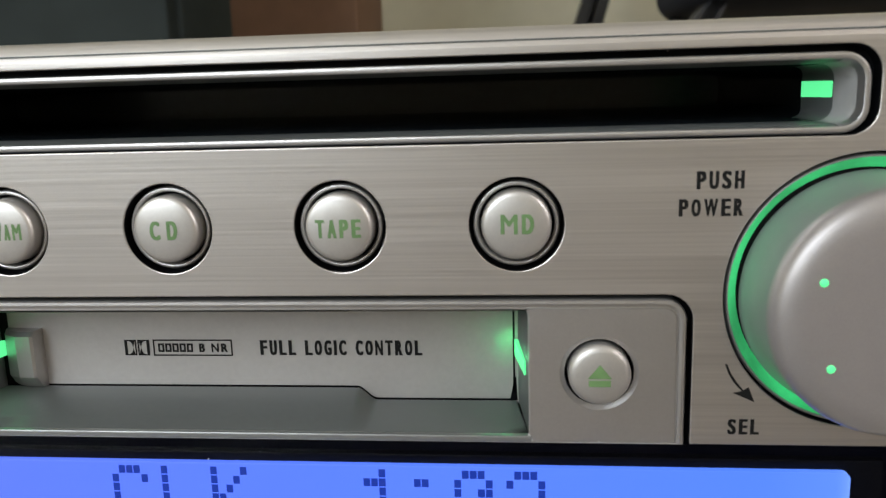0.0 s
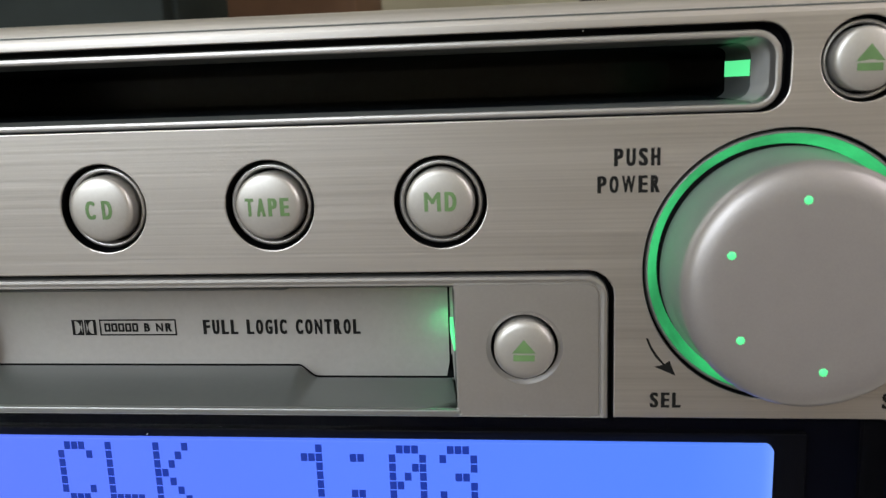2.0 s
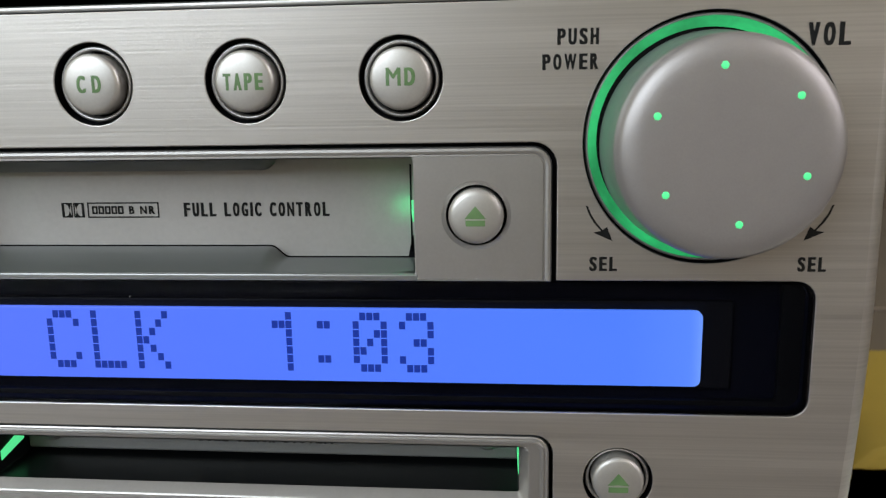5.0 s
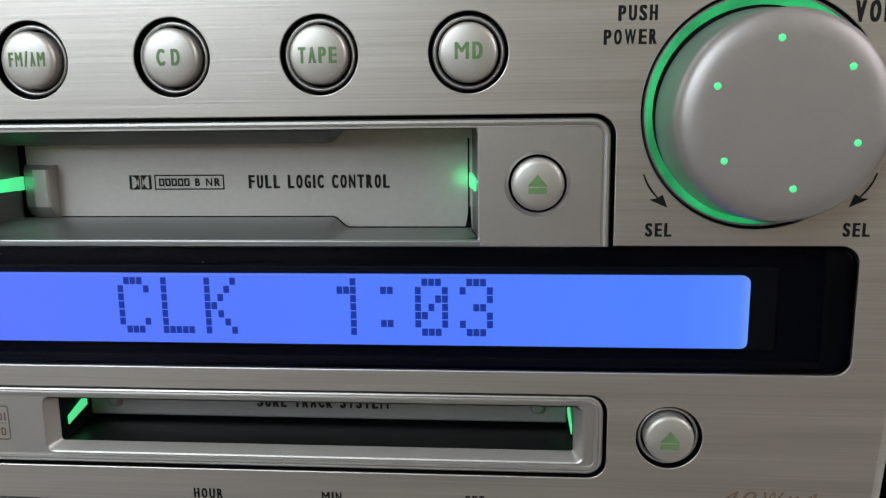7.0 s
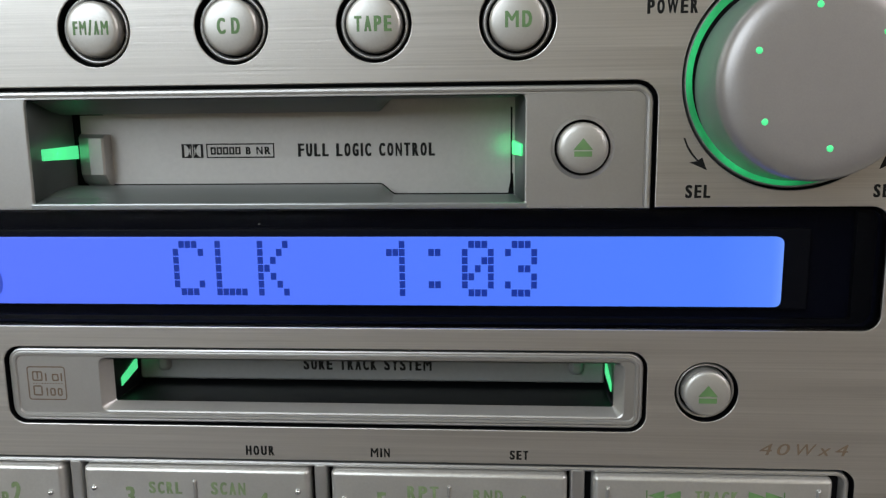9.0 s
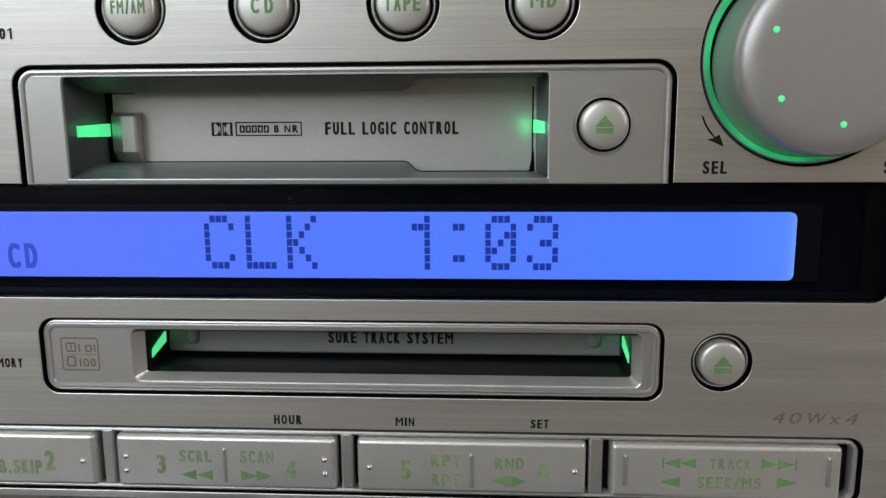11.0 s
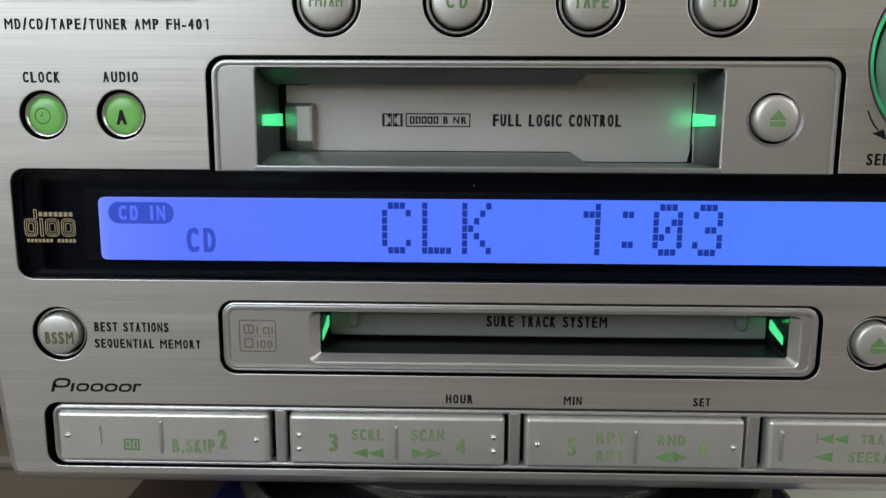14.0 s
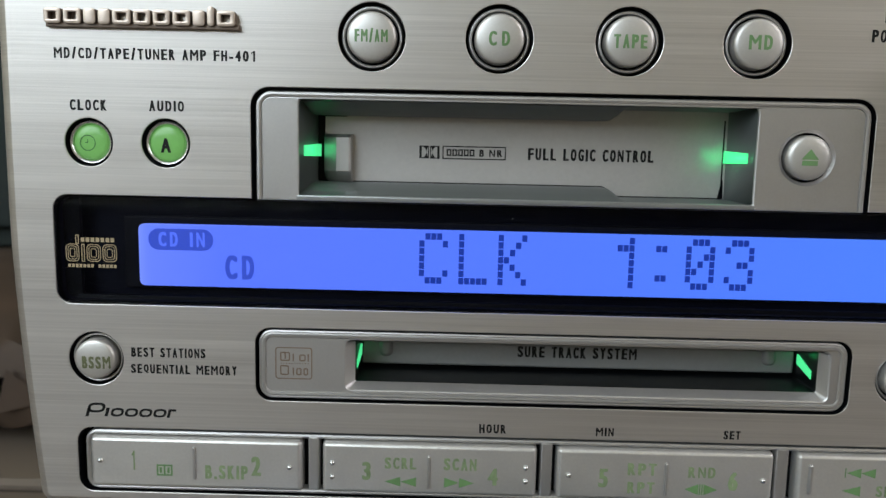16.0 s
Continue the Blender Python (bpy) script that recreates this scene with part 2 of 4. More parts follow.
class Build:
    """Collects vertices and faces, with a material slot for each face."""

    def __init__(self):
        self.v, self.f, self.s = [], [], []

    def loft(self, shape, steps, slot=0, front=False, back=False):
        """Rings of shape(d) at depth y, joined; steps run from the front to the back."""
        if front:  # a narrow flat border keeps the front face flat in its shading
            ring = shape(steps[0][0])
            xs_, zs_ = [p[0] for p in ring], [p[1] for p in ring]
            inset = 0.012 * min(max(xs_) - min(xs_), max(zs_) - min(zs_))
            steps = [(steps[0][0] - inset, steps[0][1]), *steps]
        base, n = len(self.v), 0
        for d, y in steps:
            ring = shape(d)
            n = len(ring)
            self.v += [(x, y, z) for x, z in ring]
        for k in range(len(steps) - 1):
            for i in range(n):
                j = (i + 1) % n
                a, b = base + k * n, base + (k + 1) * n
                self.f.append((a + i, b + i, b + j, a + j))
                self.s.append(slot)
        if front:
            self.f.append(tuple(base + i for i in range(n)))
            self.s.append(slot)
        if back:
            a = base + (len(steps) - 1) * n
            self.f.append(tuple(a + i for i in reversed(range(n))))
            self.s.append(slot)
        return self

    def inner(self, shape, steps, slot=0, back=False):
        """As loft, with the faces turned inwards: walls of a hole or recess; back closes its floor towards the front."""
        base, first = len(self.v), len(self.f)
        self.loft(shape, steps, slot)
        self.f[first:] = [tuple(reversed(f)) for f in self.f[first:]]
        if back:
            n = len(shape(0))
            a = base + (len(steps) - 1) * n
            self.f.append(tuple(a + i for i in range(n)))
            self.s.append(slot)
        return self

    def sheet(self, outer, holes, y, slot=0, facing=-1):
        """A flat sheet with holes at depth y."""
        loops = [outer, *holes]
        base = len(self.v)
        tris = tessellate_polygon([[Vector((x, z, 0)) for x, z in loop] for loop in loops])
        flat = [p for loop in loops for p in loop]
        self.v += [(x, y, z) for x, z in flat]
        for a, b, c in tris:
            (ax, az), (bx, bz), (cx, cz) = flat[a], flat[b], flat[c]
            turn = (bx - ax) * (cz - az) - (bz - az) * (cx - ax)
            if abs(turn) < 1e-9:
                continue
            ccw = turn > 0
            self.f.append((base + a, base + b, base + c) if ccw == (facing < 0) else (base + a, base + c, base + b))
            self.s.append(slot)
        return self

    def plate(self, outer, holes, y0, y1, b=0.15, slot=0, wall=None):
        """A plate from y0 to y1 with softened front edges and holes right through; wall: the slot of the hole walls."""
        wall = slot if wall is None else wall
        self.sheet(outer(-b), [h(b) for h in holes], y0, slot)
        self.loft(outer, [(-b, y0), (-b * 0.3, y0 + b * 0.3), (0, y0 + b), (0, y1)], slot)
        for h in holes:
            self.inner(h, [(b, y0), (b * 0.3, y0 + b * 0.3), (0, y0 + b)], slot)
            self.inner(h, [(0, y0 + b), (0, y1)], wall)
        self.sheet(outer(0), [h(0) for h in holes], y1, wall, 1)
        return self

    def lathe(self, cx, cz, profile, slot=0, n=64):
        """Turned round the y axis through (cx, cz); profile runs from the front centre to the back as (radius, y)."""
        base = len(self.v)
        for r, y in profile:
            self.v += [(cx + r * math.cos(2 * math.pi * k / n), y, cz + r * math.sin(2 * math.pi * k / n)) for k in range(n)]
        for k in range(len(profile) - 1):
            for i in range(n):
                j = (i + 1) % n
                a, b = base + k * n, base + (k + 1) * n
                self.f.append((a + i, b + i, b + j, a + j))
                self.s.append(slot)
        return self

    def box(self, x0, x1, y0, y1, z0, z1, b=0.0, slot=0):
        """A box with softened edges on the front."""
        s = rounded(x0, x1, z0, z1, b if b else 0.02, 3 if b else 1)
        steps = [(-b, y0), (-0.3 * b, y0 + 0.3 * b), (0, y0 + b), (0, y1)] if b else [(0, y0), (0, y1)]
        return self.loft(s, steps, slot, True, True)

    def mesh(self, name, materials, sharp=35, scale=MM):
        me = bpy.data.meshes.new(name)
        me.from_pydata([(x * scale, y * scale, z * scale) for x, y, z in self.v], [], self.f)
        for m in materials:
            me.materials.append(m)
        me.polygons.foreach_set("material_index", self.s)
        me.polygons.foreach_set("use_smooth", [True] * len(self.f))
        bm = bmesh.new()
        bm.from_mesh(me)
        bmesh.ops.remove_doubles(bm, verts=bm.verts, dist=scale * 2e-4)
        bm.to_mesh(me)
        bm.free()
        me.set_sharp_from_angle(angle=radians(sharp))
        return me


def part(name, build, materials, parent, label="", sharp=35, scale=MM):
    """One mesh object under a thing or a part."""
    ms = materials if isinstance(materials, (list, tuple)) else [materials]
    me = build if isinstance(build, bpy.types.Mesh) else build.mesh(name, ms, sharp, scale)
    ob = new(name, me)
    ob.parent = parent
    return tagged(ob, label)


def thing(name, label, category, kind="", group=""):
    return tagged(new(name), label, category, group, kind)


GLYPHS_SEEN = {}
GLYPH_WIDTH = {"I": 0.26, "M": 1.5, "W": 1.6, "N": 1.08, "/": 0.75, "-": 0.65, "1": 0.8, ".": 0.28, " ": 0.55, "x": 0.9}


def glyph(ch, bold):
    """One character of the built-in font, brought to unit width and cap height: points and faces."""
    bold = 0.0 if ch in "MWN" else bold
    if ch == "1":  # a plain stem with a flag
        flag = [(0.0, 0.74), (0.3, 0.78), (0.56, 0.86), (0.56, 1.0), (0.42, 0.9), (0.0, 0.86), (0.56, 0.0), (1.0, 0.0), (1.0, 1.0)]
        return np.array([p[0] for p in flag]), np.array([p[1] for p in flag]), [(0, 1, 4, 5), (1, 2, 3, 4), (6, 7, 8, 3)]
    if (ch, bold) not in GLYPHS_SEEN:
        cu = bpy.data.curves.new("glyph", "FONT")
        cu.body, cu.offset, cu.resolution_u = ch, bold, 4
        ob = new("glyph", cu)
        me = bpy.data.meshes.new_from_object(ob.evaluated_get(bpy.context.evaluated_depsgraph_get()))
        bpy.data.objects.remove(ob)
        co = np.zeros(len(me.vertices) * 3)
        me.vertices.foreach_get("co", co)
        co = co.reshape(-1, 3)
        lo, hi = co.min(0), co.max(0)
        x = (co[:, 0] - lo[0]) / (hi[0] - lo[0])
        z = (co[:, 1] - lo[1]) / (hi[1] - lo[1]) if ch.isupper() or ch.isdigit() else co[:, 1] / 0.66
        GLYPHS_SEEN[ch, bold] = (x, z, [tuple(p.vertices) for p in me.polygons])
        bpy.data.meshes.remove(me)
    return GLYPHS_SEEN[ch, bold]


def lettering(text, x0, x1, z0, z1, y, mat, parent, bold=0.018, shear=0.0, on=None, gap=0.36, name="lettering", label="", weight=0.048):
    """Condensed printed capitals that fill the box; on: a function of (x, z) giving the depth of a curved surface below them."""
    h = z1 - z0
    thick = weight * h
    widths = [GLYPH_WIDTH.get(c, 1.0) for c in text]
    unit = (x1 - x0 - 2 * thick * len(text)) / (sum(widths) + gap * (len(text) - 1))
    b, at = Build(), x0
    for c, w in zip(text, widths):
        if c != " ":
            gx, gz, faces = glyph(c, bold)
            x, z = at + thick + gx * w * unit, z0 + gz * h
            x = x + shear * (z - z0)
            d = np.full(len(x), float(y)) if on is None else np.array([on(p, q) - 0.04 for p, q in zip(x, z)])
            heavy = thick * (0.3 if c == "1" else 0.8 if c in "MWN" else 1.0)
            for k, push in enumerate((-heavy, 0.0, heavy)):  # heavy strokes
                base = len(b.v)
                b.v += [(px + push, py - 0.004 * k, pz) for px, py, pz in zip(x.tolist(), d.tolist(), z.tolist())]
                b.f += [tuple(base + i for i in f) for f in faces]
        at += w * unit + 2 * thick + gap * unit
    b.s = [0] * len(b.f)
    return part(name, b, mat, parent, label)


def stamp(name, polygons, y, mat, parent, label="", on=None):
    """Flat printed shapes: a list of polygons (x, z), counter-clockwise."""
    b = Build()
    for poly in polygons:
        base = len(b.v)
        b.v += [(x, (on(x, z) - 0.04) if on else y, z) for x, z in poly]
        b.f.append(tuple(range(base, base + len(poly))))
        b.s.append(0)
    return part(name, b, mat, parent, label)


def rect(x0, x1, z0, z1):
    return [(x0, z0), (x1, z0), (x1, z1), (x0, z1)]


def outline(x0, x1, z0, z1, w):
    return [rect(x0, x1, z0, z0 + w), rect(x0, x1, z1 - w, z1), rect(x0, x0 + w, z0 + w, z1 - w), rect(x1 - w, x1, z0 + w, z1 - w)]


def tri_left(x0, x1, z0, z1):
    return [(x0, (z0 + z1) / 2), (x1, z0), (x1, z1)]


def tri_right(x0, x1, z0, z1):
    return [(x0, z0), (x1, (z0 + z1) / 2), (x0, z1)]

# ---- room ----
def slab(name, x0, x1, y0, y1, z0, z1, mat, label, category, kind="structure", bevel=0.0):
    b = Build().box(x0, x1, y0, y1, z0, z1, bevel)
    ob = new(name, b.mesh(name, [mat], 35, 1.0))
    return tagged(ob, label, category, "", kind)


T = 0.12
floor = slab("floor", ROOM_X0 - T, ROOM_X1 + T, ROOM_Y0 - T, ROOM_Y1 + T, -0.1, -0.004, GROUT, "floor with dark joints between brown glazed tiles", "floor")
slab("ceiling", ROOM_X0 - T, ROOM_X1 + T, ROOM_Y0 - T, ROOM_Y1 + T, ROOM_H, ROOM_H + T, CEIL, "plain white painted ceiling", "ceiling")
slab("wall_north", ROOM_X0 - T, ROOM_X1 + T, ROOM_Y1, ROOM_Y1 + T, -0.004, ROOM_H, WALL, "cream painted wall behind the stereo", "wall")
slab("wall_west", ROOM_X0 - T, ROOM_X0, ROOM_Y0, ROOM_Y1, -0.004, ROOM_H, WALL, "cream painted side wall", "wall")
# the opening in this wall is added to let the fill lamp in
east = Build().plate(rounded(ROOM_Y0, ROOM_Y1, -0.004, ROOM_H, 0.0001, 1), [rounded(SIDE_Y0, SIDE_Y1, SIDE_Z0, SIDE_Z1, 0.0001, 1)], 0.0, T, 0.001)
wall_east = tagged(new("wall_east", east.mesh("wall_east", [WALL], 35, 1.0)), "cream painted side wall with an opening added for fill light", "wall", "", "structure")
wall_east.data.transform(pose(ROOM_X1 + T, 0, 0, 0, 0, 90))
south = Build().plate(rounded(ROOM_X0 - T, ROOM_X1 + T, -0.004, ROOM_H, 0.0001, 1), [rounded(WIN_X0, WIN_X1, WIN_Z0, WIN_Z1, 0.0001, 1)], ROOM_Y0 - T, ROOM_Y0, 0.001)
tagged(new("wall_south", south.mesh("wall_south", [WALL], 35, 1.0)), "cream painted wall with a window opening", "wall", "", "structure")
window = thing("window_1", "white painted window frame with a clear opening", "window", "structure")
wy = ROOM_Y0 - 0.08
fr = Build().plate(rounded(WIN_X0, WIN_X1, WIN_Z0, WIN_Z1, 0.0001, 1), [rounded(WIN_X0 + 0.05, WIN_X1 - 0.05, WIN_Z0 + 0.05, WIN_Z1 - 0.05, 0.0001, 1)], wy, wy + 0.04, 0.004)
part("window_frame", fr, FRAMEW, window, "", 35, 1.0)
part("mullion", Build().box((WIN_X0 + WIN_X1) / 2 - 0.025, (WIN_X0 + WIN_X1) / 2 + 0.025, wy + 0.002, wy + 0.038, WIN_Z0 + 0.05, WIN_Z1 - 0.05, 0.004), FRAMEW, window, "", 35, 1.0)
# unseen frame, added to dress the fill lamp's opening
window = thing("window_2", "unseen white frame added round the fill light's opening", "window", "structure")
fr = Build().plate(rounded(SIDE_Y0, SIDE_Y1, SIDE_Z0, SIDE_Z1, 0.0001, 1), [rounded(SIDE_Y0 + 0.05, SIDE_Y1 - 0.05, SIDE_Z0 + 0.05, SIDE_Z1 - 0.05, 0.0001, 1)], 0.04, 0.08, 0.004)
part("window_frame", fr, FRAMEW, window, "", 35, 1.0).data.transform(pose(ROOM_X1 + T, 0, 0, 0, 0, 90))

# things round the stereo, out of the sharp zone
cabinet = thing("cabinet", "dark teal painted cabinet with a plain front, on the floor", "cabinet")
part("body", Build().box(-1.1, -0.255, 0.60, 0.72, 0.03, 0.72, 0.006), TEAL, cabinet, "", 35, 1.0)
part("plinth", Build().box(-1.08, -0.27, 0.62, 0.70, 0.0, 0.03), TEAL, cabinet, "", 35, 1.0)
part("door", Build().box(-0.66, -0.262, 0.585, 0.60, 0.05, 0.70, 0.004), TEAL, cabinet, "", 35, 1.0)
part("door", Build().box(-1.09, -0.67, 0.585, 0.60, 0.05, 0.70, 0.004), TEAL, cabinet, "", 35, 1.0)

carton = thing("cardboard_box", "upright brown cardboard box standing on the floor", "box")
part("body", Build().box(-0.40, -0.185, 1.02, 1.22, 0.0, 0.62, 0.004), CARTON, carton, "", 35, 1.0)
part("flap", Build().box(-0.40, -0.185, 1.022, 1.12, 0.62, 0.624), CARTON, carton, "", 35, 1.0)

stool = thing("stool", "navy upholstered stool with slanted black steel legs", "stool")
part("seat", Build().loft(rounded(0.24, 0.62, 0.262, 0.36, 0.03, 5), [(-0.03, 0.86), (-0.008, 0.868), (0, 0.89), (0, 1.2), (-0.008, 1.222), (-0.03, 1.23)], 0, True, True), CLOTH, stool, "", 40, 1.0)
for lx, ly, tx, ty in ((0.085, 0.90, 0.27, 0.93), (0.74, 0.88, 0.58, 0.93), (0.12, 1.3, 0.27, 1.16), (0.74, 1.3, 0.58, 1.16)):
    leg = Build().box(-0.016, 0.016, -0.016, 0.016, 0.0, 0.27, 0.003)
    ob = part("leg", leg, STEEL, stool, "", 35, 1.0)
    ob.data.transform(Matrix(((1, 0, (tx - lx) / 0.27, lx), (0, 1, (ty - ly) / 0.27, ly), (0, 0, 1, 0), (0, 0, 0, 1))))
rod = thing("umbrella", "closed black umbrella leaning against the wall", "umbrella")
rb = part("canopy", Build().box(-0.022, 0.022, -0.022, 0.022, 0.0, 0.7, 0.006), STEEL, rod, "", 35, 1.0)
rb.data.transform(Matrix(((1, 0, 0.36, 0.045), (0, 1, 0.79, 1.02), (0, 0, 1, 0), (0, 0, 0, 1))))
hb = part("handle", Build().box(-0.01, 0.01, -0.01, 0.01, 0.7, 0.85, 0.004), STEEL, rod, "", 35, 1.0)
hb.data.transform(Matrix(((1, 0, 0.36, 0.045), (0, 1, 0.79, 1.02), (0, 0, 1, 0), (0, 0, 0, 1))))

yellow = thing("yellow_box", "small yellow cardboard packet on the floor", "box")
part("body", Build().box(0.158, 0.31, 0.17, 0.27, 0.0, 0.034, 0.003), YELLOW, yellow, "", 35, 1.0)
sheet = thing("paper", "white sheet of paper lying on the floor", "paper")
part("sheet", Build().box(0.062, 0.30, -0.04, 0.165, 0.0, 0.004), PAPER, sheet, "", 35, 1.0)
crate = thing("carton", "low dark brown carton beside the tin", "box")
part("body", Build().box(-0.078, -0.0555, 0.0, 0.14, 0.0, 0.062, 0.002), material("dark_brown_card", (0.06, 0.035, 0.025), 0.7, 0.0, 0.15, 40.0, 0.1), crate, "", 35, 1.0)

bag = thing("paper_bag", "crumpled dark brown paper bag on the floor", "bag")
bb = Build().loft(rounded(-0.52, -0.185, 0.0, 0.075, 0.03, 6), [(-0.03, 0.19), (-0.012, 0.20), (0, 0.25), (0.004, 0.33), (-0.006, 0.43), (-0.03, 0.46)], 0, True, True)
bb.v = [(x + 0.012 * math.sin(31 * y + 40 * z), y + 0.01 * math.sin(47 * x), max(0.0, z * (1 + 0.22 * math.sin(21 * x + 9)))) for x, y, z in bb.v]
part("body", bb, material("dark_brown_paper", (0.055, 0.032, 0.018), 0.7, 0.0, 0.3, 30.0, 0.3), bag, "", 50, 1.0)

# the square navy tin that carries the stereo
tin = thing("tin", "square navy tin with round black lid and worn rim", "tin")
part("body", Build().loft(lambda d: [(-0.054 - d, -0.024 - d), (0.053 + d, -0.024 - d), (0.053 + d, 0.083 + d), (-0.054 - d, 0.083 + d)], [(-0.002, -0.071), (0, -0.0695), (0, 0.0)], 0, True, True), NAVY, tin, "", 30, 1.0)
part("rim", Build().lathe(0.0, 0.030, [(0.0495, -0.0712), (0.0498, -0.0738), (0.0508, -0.0745), (0.0519, -0.0738), (0.0524, -0.0725), (0.0524, -0.071)], n=96), WORN, tin, "worn bare metal rim", 60, 1.0)
part("lid", Build().lathe(0.0, 0.030, [(0.0, -0.0745), (0.036, -0.0745), (0.0385, -0.0722), (0.0495, -0.0718), (0.0497, -0.071)], n=96), GLOSSBLACK, tin, "glossy black lid", 60, 1.0)
part("pad", Build().lathe(0.0, 0.030, [(0.0, -0.077), (0.0365, -0.077), (0.0378, -0.0766), (0.0382, -0.0755), (0.0382, -0.0744)], n=96), GLOSSBLACK, tin, "raised black centre of the lid", 60, 1.0)
for child in tin.children:  # turned so that the depth axis of the helper becomes the height
    child.data.transform(Matrix(((1, 0, 0, 0), (0, 0, 1, 0), (0, -1, 0, 0), (0, 0, 0, 1))))

# ---- the car stereo ----
stereo = thing("car_stereo", "silver double-height car stereo with brushed front and blue lit display", "stereo")


def face_edge(d=0.0):
    """The outline of the front: sides that draw in towards the bottom, small round corners."""
    z0, z1, pts = 76.3 - d, 177.55 + d, []
    half = 90.0 + d

    def arc(cx, cz, r, start):
        return [(cx + r * math.cos(radians(start + 15 * k)), cz + r * math.sin(radians(start + 15 * k))) for k in range(7)]
    r0, r1 = max(3.0 + d, 0.3), max(2.9 + d, 0.3)
    pts += arc(-half + r0, z0 + r0, r0, 180) + arc(half - r0, z0 + r0, r0, 270)
    pts += [(half, z0 + r0 + (z1 - z0 - r0 - r1) * k / 16) for k in range(1, 16)]
    pts += arc(half - r1, z1 - r1, r1, 0) + arc(-half + r1, z1 - r1, r1, 90)
    pts += [(-half, z0 + r0 + (z1 - z0 - r0 - r1) * k / 16) for k in range(15, 0, -1)]
    return [(0.9 + x * (1 - 0.036 * max(0.0, (126 - z) / 49) ** 1.5), z) for x, z in pts]


def bay(d=0.0):
    """The opening for the display window and, above it, the tape bay."""
    lower = rounded(-80.8, 82.9, 112.25, 130.25, 2.4)(d)
    upper = rounded(-48.4, 50.55, 120.0, 148.0, 3.0)(d)
    top = 130.25 + d
    n = 7
    return lower[:3 * n] + [(50.55 + d, top)] + upper[2 * n:] + [(-48.4 - d, top)] + lower[3 * n:]


SOURCES = [("FM/AM", -29.2, 156.05), ("CD", -9.2, 156.1), ("TAPE", 11.1, 156.1), ("MD", 31.05, 156.1)]
KNOB_X, KNOB_Z = 69.8, 147.4
RING_X, RING_Z = 69.1, 148.0
cd_hole = rounded(-67.0, 68.7, 165.1, 174.5, 3.0)
md_hole = rounded(-48.12, 50.35, 96.42, 108.92, 2.6)
key_hole = rounded(-78.45, 81.2, 79.7, 91.0, 2.5)
holes = [bay, cd_hole, md_hole, key_hole, disc(RING_X, RING_Z, 15.45, 96), disc(76.1, 170.3, 4.45), disc(59.0, 102.8, 4.6), disc(-74.5, 138.7, 3.85), disc(-62.1, 138.8, 3.9), disc(-74.7, 103.0, 4.55)]
holes += [disc(x, z, 5.3) for _, x, z in SOURCES]

f = Build()
f.sheet(face_edge(-2.6), [h(0.12) for h in holes], 0.0)
c20, s20 = math.cos(radians(34)), math.sin(radians(34))
edge = [(-2.22 * (1 - math.sin(radians(a))) / (1 - s20), 0.02 + 2.6 * (c20 - math.cos(radians(a))) / c20) for a in range(34, 91, 4)]
f.loft(face_edge, [(-2.6, 0.0), (-2.22, 0.02)])
f.loft(face_edge, edge + [(0, 15)])
for h in holes:
    f.inner(h, [(0.12, 0.0), (0.03, 0.04), (0, 0.14)])
    f.inner(h, [(0, 0.14), (0, 2.2)], 1)
face = part("faceplate", f, [BRUSHED, BLACK], stereo, "brushed silver faceplate with rounded edges", 14)

tape_open = rounded(-40.8, 32.2, 131.0, 146.7, (0.2, 0.2, 1.3, 1.3))
md_mouth = rounded(-33.1, 47.0, 98.5, 106.9, 1.0)
backing_holes = [rounded(-43, 34.5, 131.0, 148.2, 0.3), rounded(-68.2, 69.9, 166.3, 175.0, 2.6), rounded(-36, 48.5, 97.5, 108.3, 0.3), rounded(-80, 82, 113, 129.6, 0.5)]
part("backing", Build().plate(face_edge, backing_holes, 2.25, 3.2, 0.02), BLACK, stereo, "black plastic seen in the gaps") \
    .data.transform(Matrix.Translation((0.9 * MM, 0, 127 * MM)) @ Matrix.Diagonal((0.97, 1, 0.97, 1)) @ Matrix.Translation((-0.9 * MM, 0, -127 * MM)))
part("chassis", Build().loft(rounded(-86.5, 87.5, 77.0, 176.0, 0.5, 2), [(0, 15.0), (0, 160.0)], 0, False, True), BODY, stereo, "bare metal case behind the front")


part("top_seam", Build().box(-86.0, 88.0, 0.24, 0.8, 175.93, 176.08), RECESS, stereo, "fine seam along the upper edge")

# printed words on the front
def print_word(text, x0, x1, z0, z1):
    lettering(text, x0, x1, z0, z1, -0.03, INK, face)


print_word("MD/CD/TAPE/TUNER AMP FH-401", -79.5, -47.5, 151.85, 153.5)
print_word("CLOCK", -77.3, -71.4, 143.75, 145.45)
print_word("AUDIO", -64.6, -59.0, 143.85, 145.5)
print_word("BEST STATIONS", -68.8, -56.4, 103.45, 105.05)
print_word("SEQUENTIAL MEMORY", -68.9, -51.2, 100.65, 102.2)
print_word("HOUR", -10.6, -6.1, 91.75, 93.3)
print_word("MIN", 8.9, 11.9, 91.75, 93.2)
print_word("SET", 30.2, 33.0, 91.75, 93.2)
print_word("PUSH", 50.4, 55.4, 159.7, 161.65)
print_word("POWER", 48.6, 55.4, 156.75, 158.65)
print_word("VOL", 79.75, 84.7, 158.95, 161.65)
print_word("SEL", 54.7, 58.2, 131.55, 133.4)
print_word("SEL", 80.35, 83.8, 131.55, 133.4)
lettering("40Wx4", 66.9, 79.6, 93.2, 95.0, -0.03, ETCH, face, 0.0, 0.3, gap=0.4, weight=0.012, label="faint tan power rating")


